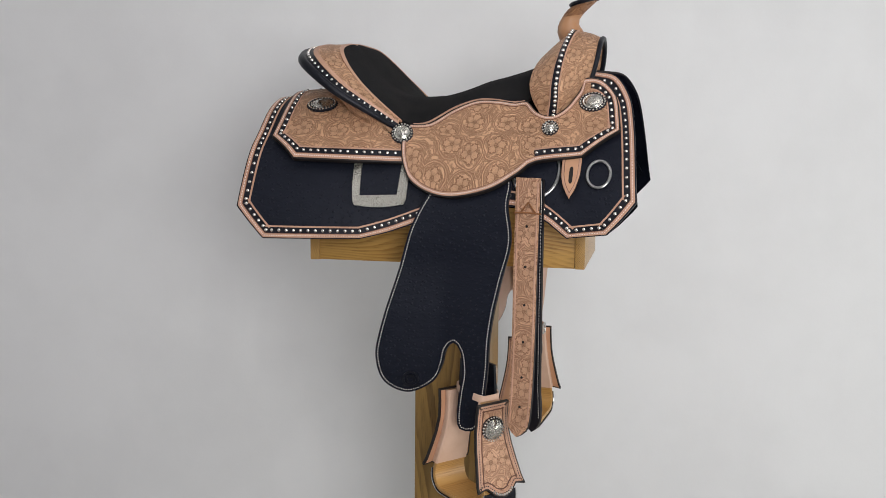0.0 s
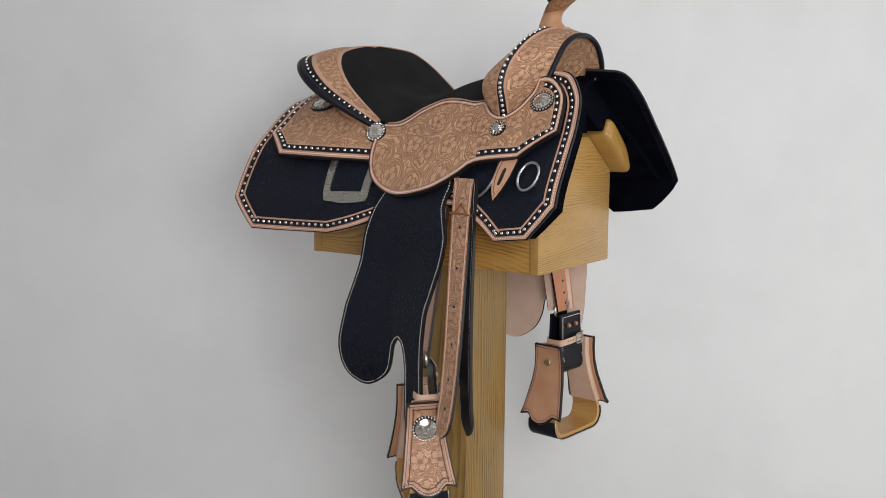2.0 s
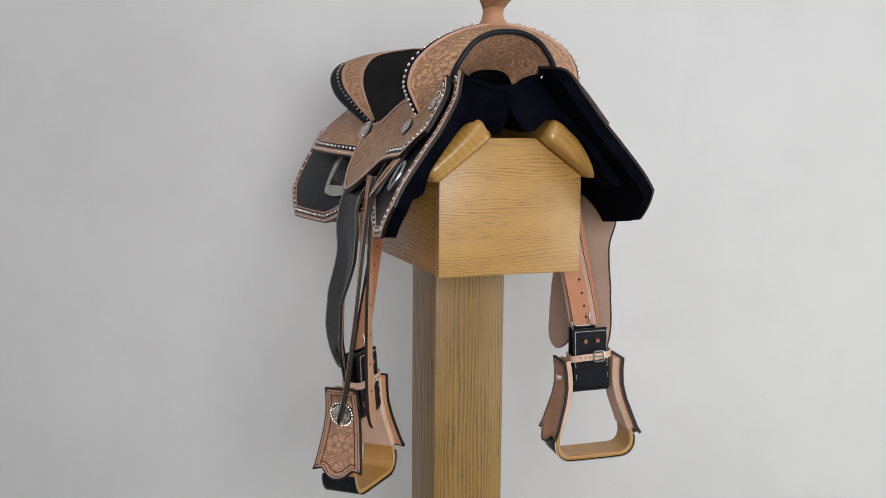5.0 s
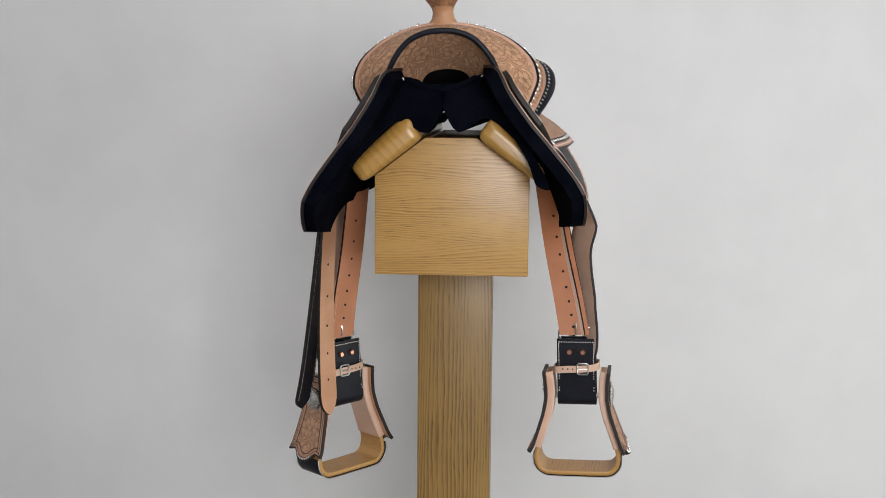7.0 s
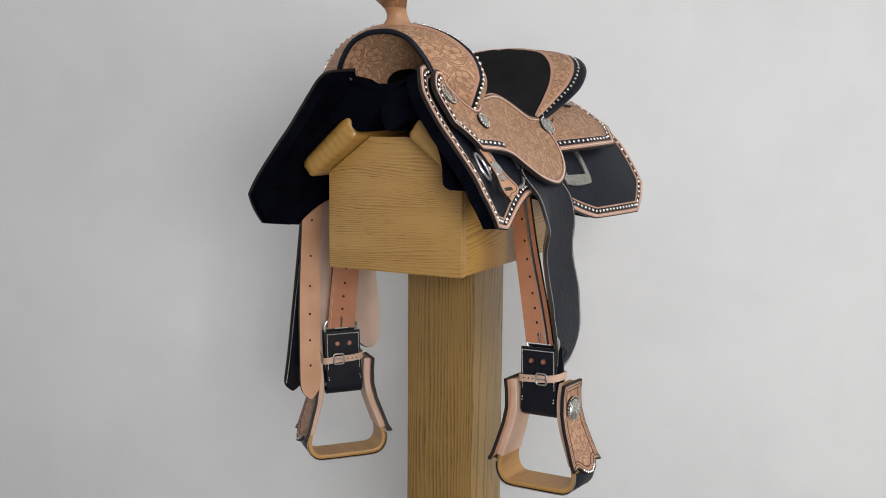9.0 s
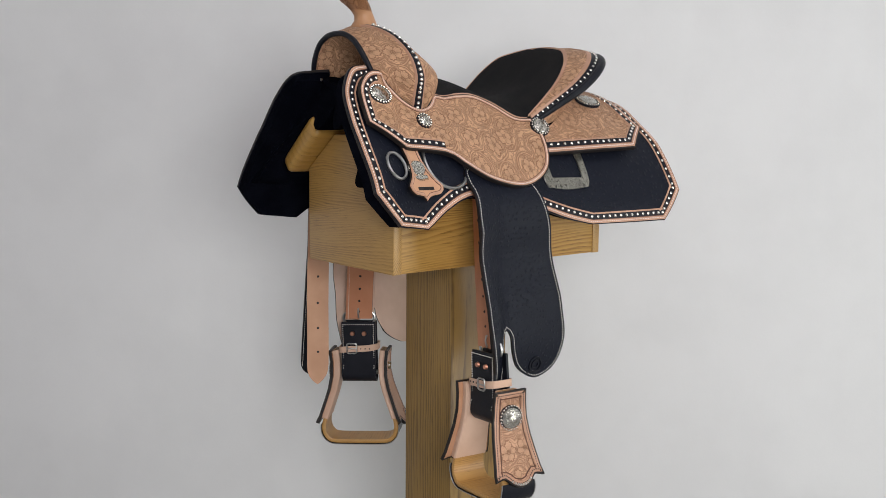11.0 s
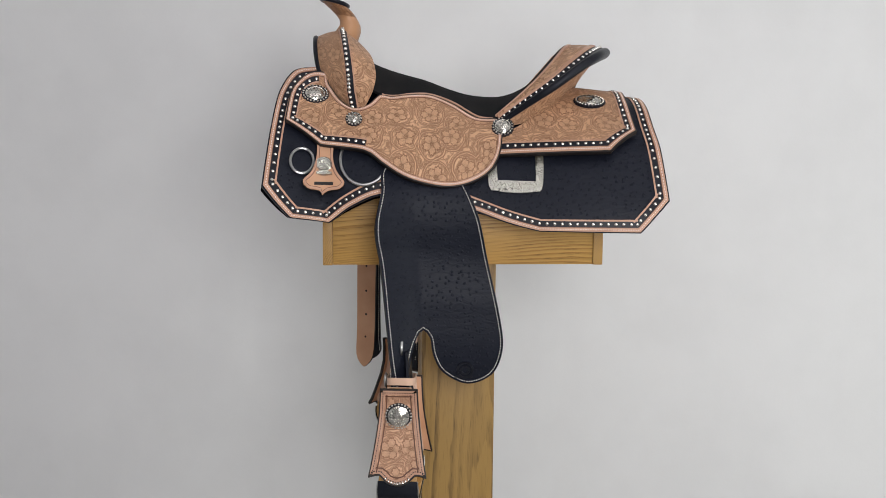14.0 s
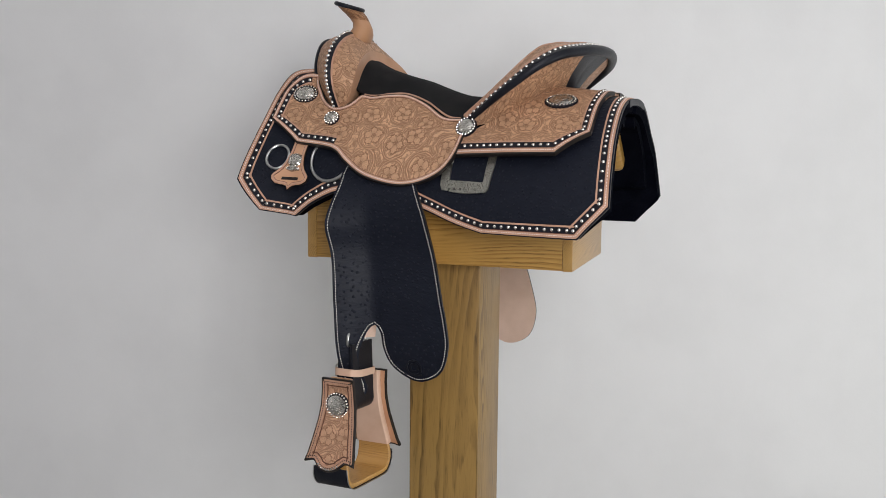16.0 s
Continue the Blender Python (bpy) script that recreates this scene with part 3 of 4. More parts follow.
def build_concho(parent, m, rx, ry):
    """Black scalloped rosette, a ring of silver beads and an engraved silver dome."""
    bm = bmesh.new()
    k, lobes = 64, max(12, int(math.tau * (rx + ry) / 2 / 0.0062))
    lo, hi, top = [], [], []
    for i in range(k * 2):
        a = math.tau * i / (k * 2)
        f = 1 + 0.035 * math.cos(a * lobes)
        lo.append(bm.verts.new((rx * f * math.cos(a), ry * f * math.sin(a), -0.002)))
        hi.append(bm.verts.new((rx * f * math.cos(a), ry * f * math.sin(a), 0.0022)))
        top.append(bm.verts.new((rx * 0.7 * math.cos(a), ry * 0.7 * math.sin(a), 0.003)))
    for i in range(k * 2):
        j = (i + 1) % (k * 2)
        bm.faces.new((lo[i], lo[j], hi[j], hi[i]))
        bm.faces.new((hi[i], hi[j], top[j], top[i]))
    bm.faces.new(top)
    bm.faces.new(lo)
    base = part("concho", bm, M_BLACK, parent, "silver concho on a black beaded rosette")
    base.matrix_basis = m
    bm = bmesh.new()
    for i in range(lobes):
        a = math.tau * i / lobes
        d = bmesh.ops.create_icosphere(bm, subdivisions=1, radius=0.0021)
        bmesh.ops.translate(bm, verts=d["verts"], vec=(rx * 0.87 * math.cos(a), ry * 0.87 * math.sin(a), 0.0033))
    part("bead_ring", bm, M_SILVER, base)
    bm = bmesh.new()
    rows = []
    for f, z in ((0.74, 0.0025), (0.74, 0.0042), (0.68, 0.0050), (0.62, 0.0046), (0.45, 0.0066), (0.22, 0.0076)):
        rows.append([bm.verts.new((rx * f * math.cos(math.tau * i / 32), ry * f * math.sin(math.tau * i / 32), z)) for i in range(32)])
    for a, b in zip(rows, rows[1:]):
        for i in range(32):
            bm.faces.new((a[i], a[(i + 1) % 32], b[(i + 1) % 32], b[i]))
    bm.faces.new(rows[-1])
    part("silver_dome", bm, M_ENGRAVED, base, "engraved silver dome")
    return base


for side in (-1, 1):
    build_skirt(side)
    build_jockeys(side)
    concho_at(side, 0.267, 0.318, 0.0245, 0.0195, 0.0175)
    concho_at(side, 0.196, 0.463, 0.0145, 0.0145, 0.0195)
    concho_at(side, -0.070, 0.482, 0.0195, 0.0195, 0.0195)
    concho_at(side, -0.228, 0.290, 0.0285, 0.0215, 0.0135, 0.055)


def build_bars():
    """The fleece-covered tree under the skirts."""
    f = [(0.082, 0.149), (0.101, 0.105), (0.131, 0.060), (0.160, 0.018), (0.194, -0.046), (0.172, -0.044), (0.153, -0.006), (0.11, 0.042), (0.070, 0.069), (0.024, 0.047), (-0.003, 0.090), (-0.008, 0.128), (0.03, 0.130), (0.045, 0.140)]
    r = [(0.05, 0.076), (0.098, 0.062), (0.145, 0.028), (0.185, -0.01), (0.212, -0.06), (0.19, -0.06), (0.16, -0.012), (0.11, 0.033), (0.066, 0.060), (0.052, 0.055), (0.045, 0.056), (0.04, 0.062), (0.036, 0.07), (0.042, 0.076)]
    def rounded(tab):
        ring = [Vector(p) for p in tab] + [Vector(tab[0])]
        return [smooth_at(ring, i / 56) for i in range(56)]

    for side in (-1, 1):
        rows = []
        for i in range(15):
            t = i / 14
            x = 0.305 - 0.63 * t
            k = min(1.0, 1.9 * t)
            k = k * k * (3 - 2 * k)
            pull = 0.012 * max(0, 1 - i / 1.5)
            row = [Vector((x, side * (a[0] + (b[0] - a[0]) * k), a[1] + (b[1] - a[1]) * k)) for a, b in zip(rounded(f), rounded(r))]
            if i < 3:  # the front follows the skirt's edge
                for p in row:
                    p.x += (0.49 * min(0.2, max(0.0, 0.140 - p.z)) - 0.056) * (1 - i / 3)
            for p in row:
                p.y -= side * waist(x) * min(1.0, max(0.0, (abs(p.y) - 0.10) / 0.05))
                if side > 0 and x > 0.12:
                    p.y -= 0.016 * min(1.0, max(0.0, (p.y - 0.12) / 0.05)) * min(1.0, (x - 0.12) / 0.12)
                if side < 0 and x > 0.12:
                    p.y -= 0.008 * min(1.0, max(0.0, (abs(p.y) - 0.12) / 0.05)) * min(1.0, (x - 0.12) / 0.12)
            mid = sum(row, Vector()) / len(row)
            rows.append([p.lerp(mid, 0.04 if i in (0, 14) else 0.0) for p in row])
        bm = bmesh.new()
        V = [[bm.verts.new(p) for p in row] for row in rows]
        n = len(V[0])
        for a, b in zip(V, V[1:]):
            for j in range(n):
                bm.faces.new((a[j], a[(j + 1) % n], b[(j + 1) % n], b[j]))
        for cap in (V[0], V[-1]):
            bm.faces.new(cap)
        part("bar", bm, M_FLEECE, SADDLE, "black fleece-covered tree bar")
    # fleece bridge below the fork, and the rear ridge
    rows = []
    for i in range(9):
        x = 0.262 - 0.11 * i / 8
        k = 0.22 * i / 8
        top, w = 0.135 + (0.078 - 0.141) * k, 0.055
        rows.append([Vector((x, w * j / 5, top - 0.012 * (1 - (j / 5) ** 2) + 0.006 * abs(j / 5))) for j in range(-5, 6)])
    part("gullet_lining", grid_bm(rows, 0.008), M_FLEECE, SADDLE)
    rows = []
    for i in range(13):
        y = -0.07 + 0.14 * i / 12
        rows.append([Vector((x, y, 0.104 - 1.2 * y * y * (1 if abs(y) < 0.06 else 1.1) + 0.002)) for x in (-0.338, -0.33, -0.31, -0.28, -0.24)])
    part("rear_ridge", grid_bm(rows, 0.012), M_BLACK, SADDLE, "rolled black leather joining the skirts")
    rows = []
    for i in range(13):
        y = -0.09 + 0.18 * i / 12
        rows.append([Vector((x, y, 0.115 - 1.5 * y * y)) for x in (-0.299, -0.27, -0.22, -0.17)])
    part("jockey_bridge", grid_bm(rows, 0.004), M_TOOLED, SADDLE)


build_bars()

# fork with horn: rim, crest, back and gullet curves from the foot to the top
RIM = [(0.222, 0.112, 0.085), (0.243, 0.104, 0.115), (0.257, 0.093, 0.142), (0.264, 0.081, 0.168), (0.268, 0.057, 0.197), (0.269, 0.028, 0.211), (0.270, 0, 0.214)]
CREST = [(0.198, 0.133, 0.079), (0.203, 0.148, 0.108), (0.205, 0.156, 0.134), (0.209, 0.143, 0.169), (0.214, 0.104, 0.201), (0.218, 0.052, 0.221), (0.220, 0, 0.227)]
BACK = [(0.176, 0.136, 0.083), (0.163, 0.145, 0.108), (0.157, 0.143, 0.135), (0.160, 0.122, 0.158), (0.166, 0.086, 0.176), (0.174, 0.045, 0.189), (0.178, 0, 0.194)]
THROAT = [(0.180, 0.060, 0.085), (0.178, 0.052, 0.105), (0.178, 0.045, 0.126), (0.178, 0.039, 0.140), (0.178, 0.029, 0.149), (0.178, 0.015, 0.153), (0.178, 0, 0.154)]


def arch(tab, n=48):
    full = [Vector((x, -y, z)) for x, y, z in tab] + [Vector((x, y, z)) for x, y, z in reversed(tab[:-1])]
    return [smooth_at(full, i / n) for i in range(n + 1)]


def build_fork():
    fork = tagged(new("fork"), "floral tooled tan leather fork with studded crest")
    rim, crest, back, throat = arch(RIM), arch(CREST), arch(BACK), arch(THROAT)
    hub = Vector((0.205, 0, 0.10))

    def sweep(a, b, bulge, k=8):
        rows = []
        for p, q in zip(a, b):
            row = []
            for j in range(k + 1):
                t = j / k
                m = p.lerp(q, t)
                out = (m - hub)
                out.x *= 0.3
                row.append(m + out.normalized() * (bulge * 4 * t * (1 - t)))
            rows.append(row)
        return rows

    fork.parent = SADDLE
    part("front_swell", grid_bm(sweep(rim, crest, 0.004)), M_TOOLED, fork)
    part("rear_swell", grid_bm(sweep(crest, back, 0.004)), M_TOOLED, fork)
    part("gullet", grid_bm(sweep(rim, throat, 0.004)), M_TOOLED, fork, "tooled tan gullet")
    part("throat_edge", grid_bm(sweep(back, throat, 0.0, 2)), M_PLAIN, fork)
    part("binding", tube_bm(rim, 0.0048, 10), M_BLACK, fork, "black rolled binding")
    # studded crest band
    n = len(crest)

    def crest_at(s, w):
        t = min(max(s, 0.0), 1.0) * (n - 1)
        i = min(int(t), n - 2)
        c = crest[i].lerp(crest[i + 1], t - i)
        other = (rim if w > 0 else back)
        o = other[i].lerp(other[i + 1], t - i)
        d = (o - c).normalized()
        out = (c - hub)
        out.x *= 0.3
        return c + d * abs(w) + out.normalized() * 0.0015

    for w0, w1, mat, nm, up in ((-0.0082, 0.0062, M_BLACK, "stud_band", 0.0030), (0.0062, 0.0088, M_RIM, "piping", 0.0036), (-0.0108, -0.0082, M_RIM, "piping", 0.0036)):
        rows = []
        for i in range(97):
            s = i / 96
            out = (crest_at(s, 0) - hub)
            out.x *= 0.3
            out = out.normalized() * up
            rows.append([crest_at(s, w0) - out * 0.6, crest_at(s, w0) + out, crest_at(s, (w0 + w1) / 2) + out * 1.2, crest_at(s, w1) + out, crest_at(s, w1) - out * 0.6])
        part(nm, grid_bm(rows), mat, fork)
    count = 44
    for i in range(count + 1):
        s = 0.015 + 0.97 * i / count
        p = crest_at(s, 0)
        if abs(p.y) < 0.028:
            continue
        out = (p - hub)
        out.x *= 0.15
        out.normalize()
        ob = new("stud", STUD)
        ob.parent = fork
        ob.matrix_basis = facing(p + out * 0.0040, out, (1, 0, 0))
    # horn
    horn_rows = [(0.213, 0.210, 0.022, 0.032, 0), (0.210, 0.226, 0.024, 0.028, 2), (0.206, 0.238, 0.0195, 0.0195, 4), (0.208, 0.247, 0.0180, 0.0175, 6), (0.213, 0.255, 0.0190, 0.0185, 8),
                 (0.220, 0.263, 0.0220, 0.0235, 12), (0.228, 0.271, 0.0245, 0.0300, 14), (0.234, 0.277, 0.0240, 0.0325, 15), (0.236, 0.282, 0.0225, 0.0315, 15), (0.237, 0.2845, 0.017, 0.025, 15)]
    bm = bmesh.new()
    uv = bm.loops.layers.uv.new("uv")
    rings = []
    for x, z, rx, ry, tilt in horn_rows:
        ring = []
        for k in range(28):
            a = math.tau * k / 28
            dx = rx * math.cos(a)
            ring.append(bm.verts.new((x + dx, ry * math.sin(a), z + dx * math.tan(radians(tilt)))))
        rings.append(ring)
    for i in range(len(rings) - 1):
        for k in range(28):
            f = bm.faces.new((rings[i][k], rings[i][(k + 1) % 28], rings[i + 1][(k + 1) % 28], rings[i + 1][k]))
            for l, (a, b) in zip(f.loops, ((k, i), (k + 1, i), (k + 1, i + 1), (k, i + 1))):
                l[uv].uv = (a * 0.006, b * 0.009)
            f.material_index = 1 if i < 4 else 0
    bm.faces.new(rings[-1])
    part("horn", bm, [M_HORN_CAP, M_HORN], fork, "leather-wrapped horn")
    edge = [Vector((0.2352 + 0.0245 * math.cos(a), 0.0328 * math.sin(a), 0.2805 + 0.0245 * math.cos(a) * math.tan(radians(15)))) for a in [math.tau * k / 32 for k in range(32)]]
    part("horn_binding", tube_bm(edge, 0.0042, 8, True), M_BLACK, fork)


build_fork()

# seat and cantle
C_OUT = [(-0.072, 0.145, 0.058), (-0.12, 0.169, 0.093), (-0.168, 0.185, 0.126), (-0.210, 0.181, 0.158), (-0.243, 0.152, 0.180), (-0.264, 0.095, 0.191), (-0.273, 0.047, 0.196), (-0.276, 0, 0.197)]
C_IN = [(-0.064, 0.140, 0.068), (-0.10, 0.142, 0.099), (-0.135, 0.141, 0.132), (-0.165, 0.129, 0.165), (-0.186, 0.102, 0.190), (-0.197, 0.066, 0.199), (-0.202, 0.033, 0.203), (-0.203, 0, 0.204)]
C_BASE = [(-0.070, 0.150, 0.046), (-0.116, 0.150, 0.056), (-0.148, 0.138, 0.070), (-0.174, 0.110, 0.088), (-0.190, 0.072, 0.100), (-0.206, 0.042, 0.106), (-0.214, 0.02, 0.108), (-0.218, 0, 0.109)]
SEAT_EDGE = [(0.166, 0.26), (0.145, 0.298), (0.120, 0.30), (0.095, 0.283), (0.061, 0.278), (0.019, 0.325), (-0.022, 0.40), (-0.048, 0.415)]
SEAT_MID = [(0.186, 0.180), (0.155, 0.164), (0.125, 0.153), (0.098, 0.145), (0.065, 0.136), (0.028, 0.122), (-0.010, 0.111), (-0.042, 0.107),
            (-0.075, 0.107), (-0.105, 0.115), (-0.135, 0.132), (-0.162, 0.160), (-0.180, 0.184), (-0.191, 0.197), (-0.198, 0.2025)]


CANTLE_TWIST = 0.06  # the cantle sits slightly askew


def build_seat():
    sheet = flank(1)
    edge = [sheet.at(x, u * LU, 0.016) for x, u in SEAT_EDGE] + [Vector(p) for p in C_IN[:-1]]
    n = 60
    e = [smooth_at(edge, i / n) for i in range(n + 1)]
    m = [smooth_at([(x, 0, z) for x, z in SEAT_MID], i / n) for i in range(n + 1)]
    rows = []
    for a, c in zip(e, m):
        row = []
        for j in range(-14, 15):
            t = abs(j) / 14
            s = -1 if j < 0 else 1
            z = c.z + (a.z - c.z) * t ** 2.2 + 0.002 * math.sin(math.pi * t)
            x = c.x + (a.x - c.x) * t ** 1.6
            y = a.y * t
            x += CANTLE_TWIST * s * y * min(1.0, max(0.0, (-0.04 - x) / 0.08))
            row.append(Vector((x, s * y, z)))
        rows.append(row)
    part("seat", grid_bm(rows, 0.006), M_SUEDE, SADDLE, "padded black suede seat")
    # seam along the seat's edge
    for s in (-1, 1):
        part("seat_piping", tube_bm([Vector((p.x, s * p.y, p.z)) for p in e[4:32]], 0.0018, 6), M_RIM, SADDLE, "thin tan seat piping")


def build_cantle():
    cantle = tagged(new("cantle"), "tooled tan cantle with rolled black studded rim")
    cantle.parent = SADDLE
    outer, inner, base = arch(C_OUT, 72), arch(C_IN, 72), arch(C_BASE, 72)
    for p in outer + inner + base:
        p.x += CANTLE_TWIST * p.y
    rows, k = [], 6
    cut = 0.72

    def face(i, t, up=0.0):
        p = inner[i].lerp(outer[i], t)
        return p + Vector((0, 0, 0.004 * 4 * t * (1 - t) + up))

    part("cantle_face", grid_bm([[face(i, cut * j / k) for j in range(k + 1)] for i in range(73)], 0.004), M_TOOLED, cantle)
    part("inner_border", grid_bm([[face(i, t, u) for t, u in ((0.0, -0.001), (0.0, 0.002), (0.10, 0.002), (0.10, -0.001))] for i in range(73)]), M_RIM, cantle)
    part("outer_border", grid_bm([[face(i, t, u) for t, u in ((0.62, -0.001), (0.62, 0.002), (0.74, 0.002), (0.74, -0.001))] for i in range(73)]), M_RIM, cantle)
    part("stud_band", grid_bm([[face(i, cut + (1 - cut) * j / 3) for j in range(4)] for i in range(73)], 0.004), M_BLACK, cantle)
    rad = [0.0025 + 0.0068 * math.sin(math.pi * i / 72) ** 0.45 for i in range(73)]
    roll = [outer[i] + Vector((0, 0, -rad[i] * 0.75)) for i in range(73)]
    part("rolled_rim", tube_bm(roll, rad, 14), M_BLACK, cantle, "rolled black leather rim")
    # back of the cantle: black in the middle, tooled at the sides
    rows = []
    for i in range(73):
        p, q = roll[i].lerp(inner[i], 0.06), base[i]
        row = []
        for j in range(9):
            t = j / 8
            m = p.lerp(q, t)
            hug = Vector((0.012 * max(0.0, 1 - abs(m.y) / 0.11), 0, 0)) * math.sin(math.pi * t)
            row.append(m + hug)
        rows.append(row)
    mid = [i for i in range(73) if abs(base[i].y) < 0.032]
    part("cantle_back", grid_bm(rows[:mid[0] + 1], 0.003), M_TOOLED, cantle)
    part("cantle_back", grid_bm(rows[mid[-1]:], 0.003), M_TOOLED, cantle)
    part("back_binding", grid_bm(rows[mid[0]:mid[-1] + 1], 0.003), M_BLACK, cantle, "black leather cantle back")
    # studs along the rim
    path = [face(i, 0.5 + cut / 2) for i in range(73)]
    total = sum((b - a).length for a, b in zip(path, path[1:]))
    count, run, i = int(total / 0.0118), 0.0, 0
    for c in range(1, count):
        want = total * c / count
        while run + (path[i + 1] - path[i]).length < want:
            run += (path[i + 1] - path[i]).length
            i += 1
        p = path[i].lerp(path[i + 1], (want - run) / (path[i + 1] - path[i]).length)
        out = (outer[i] - inner[i]).normalized() * 0.8 + Vector((0, 0, 1))
        ob = new("stud", STUD)
        ob.parent = cantle
        ob.matrix_basis = facing(p + out.normalized() * 0.001, out, (1, 0, 0))


build_seat()
build_cantle()

# fenders, straps and stirrups
FENDER_Y = [(0.02, 0.195), (-0.03, 0.222), (-0.07, 0.247), (-0.11, 0.250), (-0.18, 0.230), (-0.26, 0.225), (-0.34, 0.222), (-0.42, 0.206), (-0.46, 0.20)]


def fender_sheet(side):
    def fn(x, z):
        zs = [p[0] for p in FENDER_Y]
        k = (zs[0] - z) / (zs[0] - zs[-1])
        i = 0
        while i < len(zs) - 2 and z < zs[i + 1]:
            i += 1
        t = (zs[i] - z) / (zs[i] - zs[i + 1])
        t = min(max(t, -1), 2)
        P = [FENDER_Y[min(max(j, 0), len(zs) - 1)][1] for j in (i - 1, i, i + 1, i + 2)]
        a, b, c, d = P
        y = 0.5 * (2 * b + (c - a) * t + (2 * a - 5 * b + 4 * c - d) * t * t + (3 * b - a - 3 * c + d) * t ** 3)
        y -= waist(x) * min(1.0, max(0.0, (z + 0.26) / 0.16))
        low = max(0.0, -z - 0.2)
        if side > 0:
            y += 0.2 * low * (x - 0.02) + (x - 0.04) * (-0.10 + 0.06 * min(1.0, max(0.0, (-z - 0.10) / 0.1))) - 0.008 * min(1.0, max(0.0, (-z - 0.08) / 0.2)) + 0.45 * max(0.0, x - 0.09) * min(1.0, max(0.0, (-z - 0.05) / 0.08)) + 0.022 * min(1.0, max(0.0, (x - 0.075) / 0.03)) * min(1.0, max(0.0, (-z - 0.16) / 0.20))
        else:  # the off fender hangs swung back and stands out more
            y += 0.075 * max(0.0, -z - 0.1) - 0.04 * (x - 0.04) + 0.32 * max(0.0, x - 0.05) * min(1.0, max(0.0, -z - 0.12) * 8)
        return Vector((x - 0.006 + 0.07 * z if side < 0 else x, side * y, z))

    return Sheet(fn, (0, side, 0))


NECK_NEAR = [(0.140, -0.284), (0.134, -0.343), (0.128, -0.385), (0.122, -0.420), (0.112, -0.434), (0.094, -0.432), (0.093, -0.412), (0.100, -0.385), (0.100, -0.355)]
NECK_OFF = [(0.141, -0.284), (0.142, -0.343), (0.138, -0.40), (0.131, -0.446), (0.120, -0.462), (0.096, -0.462), (0.089, -0.44), (0.092, -0.39), (0.096, -0.355)]
FENDER = [(0.135, -0.02), (0.148, -0.07), (0.159, -0.128), (0.149, -0.197),
          (0.089, -0.319), (0.075, -0.305), (0.062, -0.319), (0.057, -0.347), (0.039, -0.380), (-0.005, -0.402), (-0.048, -0.384), (-0.065, -0.340), (-0.061, -0.291), (-0.040, -0.194), (-0.020, -0.106), (0.008, -0.045), (0.02, -0.02)]


def build_fender(side):
    sheet = fender_sheet(side)
    line, w = spline(FENDER[:4] + (NECK_OFF if side < 0 else NECK_NEAR) + FENDER[4:], True, 0.008)
    fender = part("fender", panel_bm(sheet, line, 0.0, 0.005), [M_OSTRICH, M_FLESH, M_EDGE], SADDLE, "black ostrich fender with white edge stitching")
    ids = range(w[0], w[-2])
    part("stitching", stitch_bm(sheet, along([inset(line, 0.0045)[i] for i in ids], 0.0044), 0.0052), M_THREAD, fender)
    # pressed maker's mark, plain shapes
    ring = [Vector((0.0 + 0.014 * math.cos(a), -0.376 + 0.014 * math.sin(a))) for a in [math.tau * i / 32 for i in range(32)]]
    part("stamp", band_bm(sheet, ring, -0.001, 0.0022, 0.004, 0.0074), M_BLACK, fender)
    part("stamp", band_bm(sheet, ring, 0.0052, 0.0085, 0.004, 0.0072), M_BLACK, fender)
    bar = [Vector(p) for p in ((-0.014, -0.391), (0.018, -0.391), (0.018, -0.387), (-0.014, -0.387))]
    part("stamp_bar", band_bm(sheet, bar, 0.0, 0.0018, 0.004, 0.0064), M_BLACK, fender)
    return fender


def strap_bm(path, width, thick, sides, taper=None):
    """A strap along 3D points; sides gives the direction of its width at each."""
    bm = bmesh.new()
    uv = bm.loops.layers.uv.new("uv")
    rows, run, flat = [], 0.0, {}
    for i, (p, s) in enumerate(zip(path, sides)):
        p, s = Vector(p), Vector(s).normalized()
        a, b = Vector(path[max(i - 1, 0)]), Vector(path[min(i + 1, len(path) - 1)])
        run += (p - Vector(path[i - 1])).length if i else 0
        n = (b - a).cross(s).normalized()
        w = width * (taper[i] if taper else 1.0)
        row = []
        for j, h in ((-1, 0), (-0.5, 0), (0, 0), (0.5, 0), (1, 0), (1, 1), (0.5, 1), (0, 1), (-0.5, 1), (-1, 1)):
            v = bm.verts.new(p + s * (w / 2 * j) + n * (thick * (h - 0.5)))
            flat[v] = (w / 2 * j, run)
            row.append(v)
        rows.append(row)
    k = len(rows[0])
    for r, q in zip(rows, rows[1:]):
        for j in range(k):
            f = bm.faces.new((r[j], r[(j + 1) % k], q[(j + 1) % k], q[j]))
            f.material_index = 0 if j < 4 else (2 if j in (4, 9) else 1)
    bm.faces.new(rows[0])
    bm.faces.new(rows[-1])
    for f in bm.faces:
        for l in f.loops:
            l[uv].uv = flat[l.vert]
    return bm


def curve3(pts, n=24):
    return [smooth_at([Vector(p) for p in pts], i / n) for i in range(n + 1)]


def rect_ring(w, h, r, tube, sides=8):
    pts = []
    for cx, cy, a0 in ((w / 2 - r, h / 2 - r, 0), (-w / 2 + r, h / 2 - r, 90), (-w / 2 + r, -h / 2 + r, 180), (w / 2 - r, -h / 2 + r, 270)):
        for k in range(5):
            a = radians(a0 + 22.5 * k)
            pts.append(Vector((cx + r * math.cos(a), cy + r * math.sin(a), 0)))
    return tube_bm(pts, tube, sides, True)


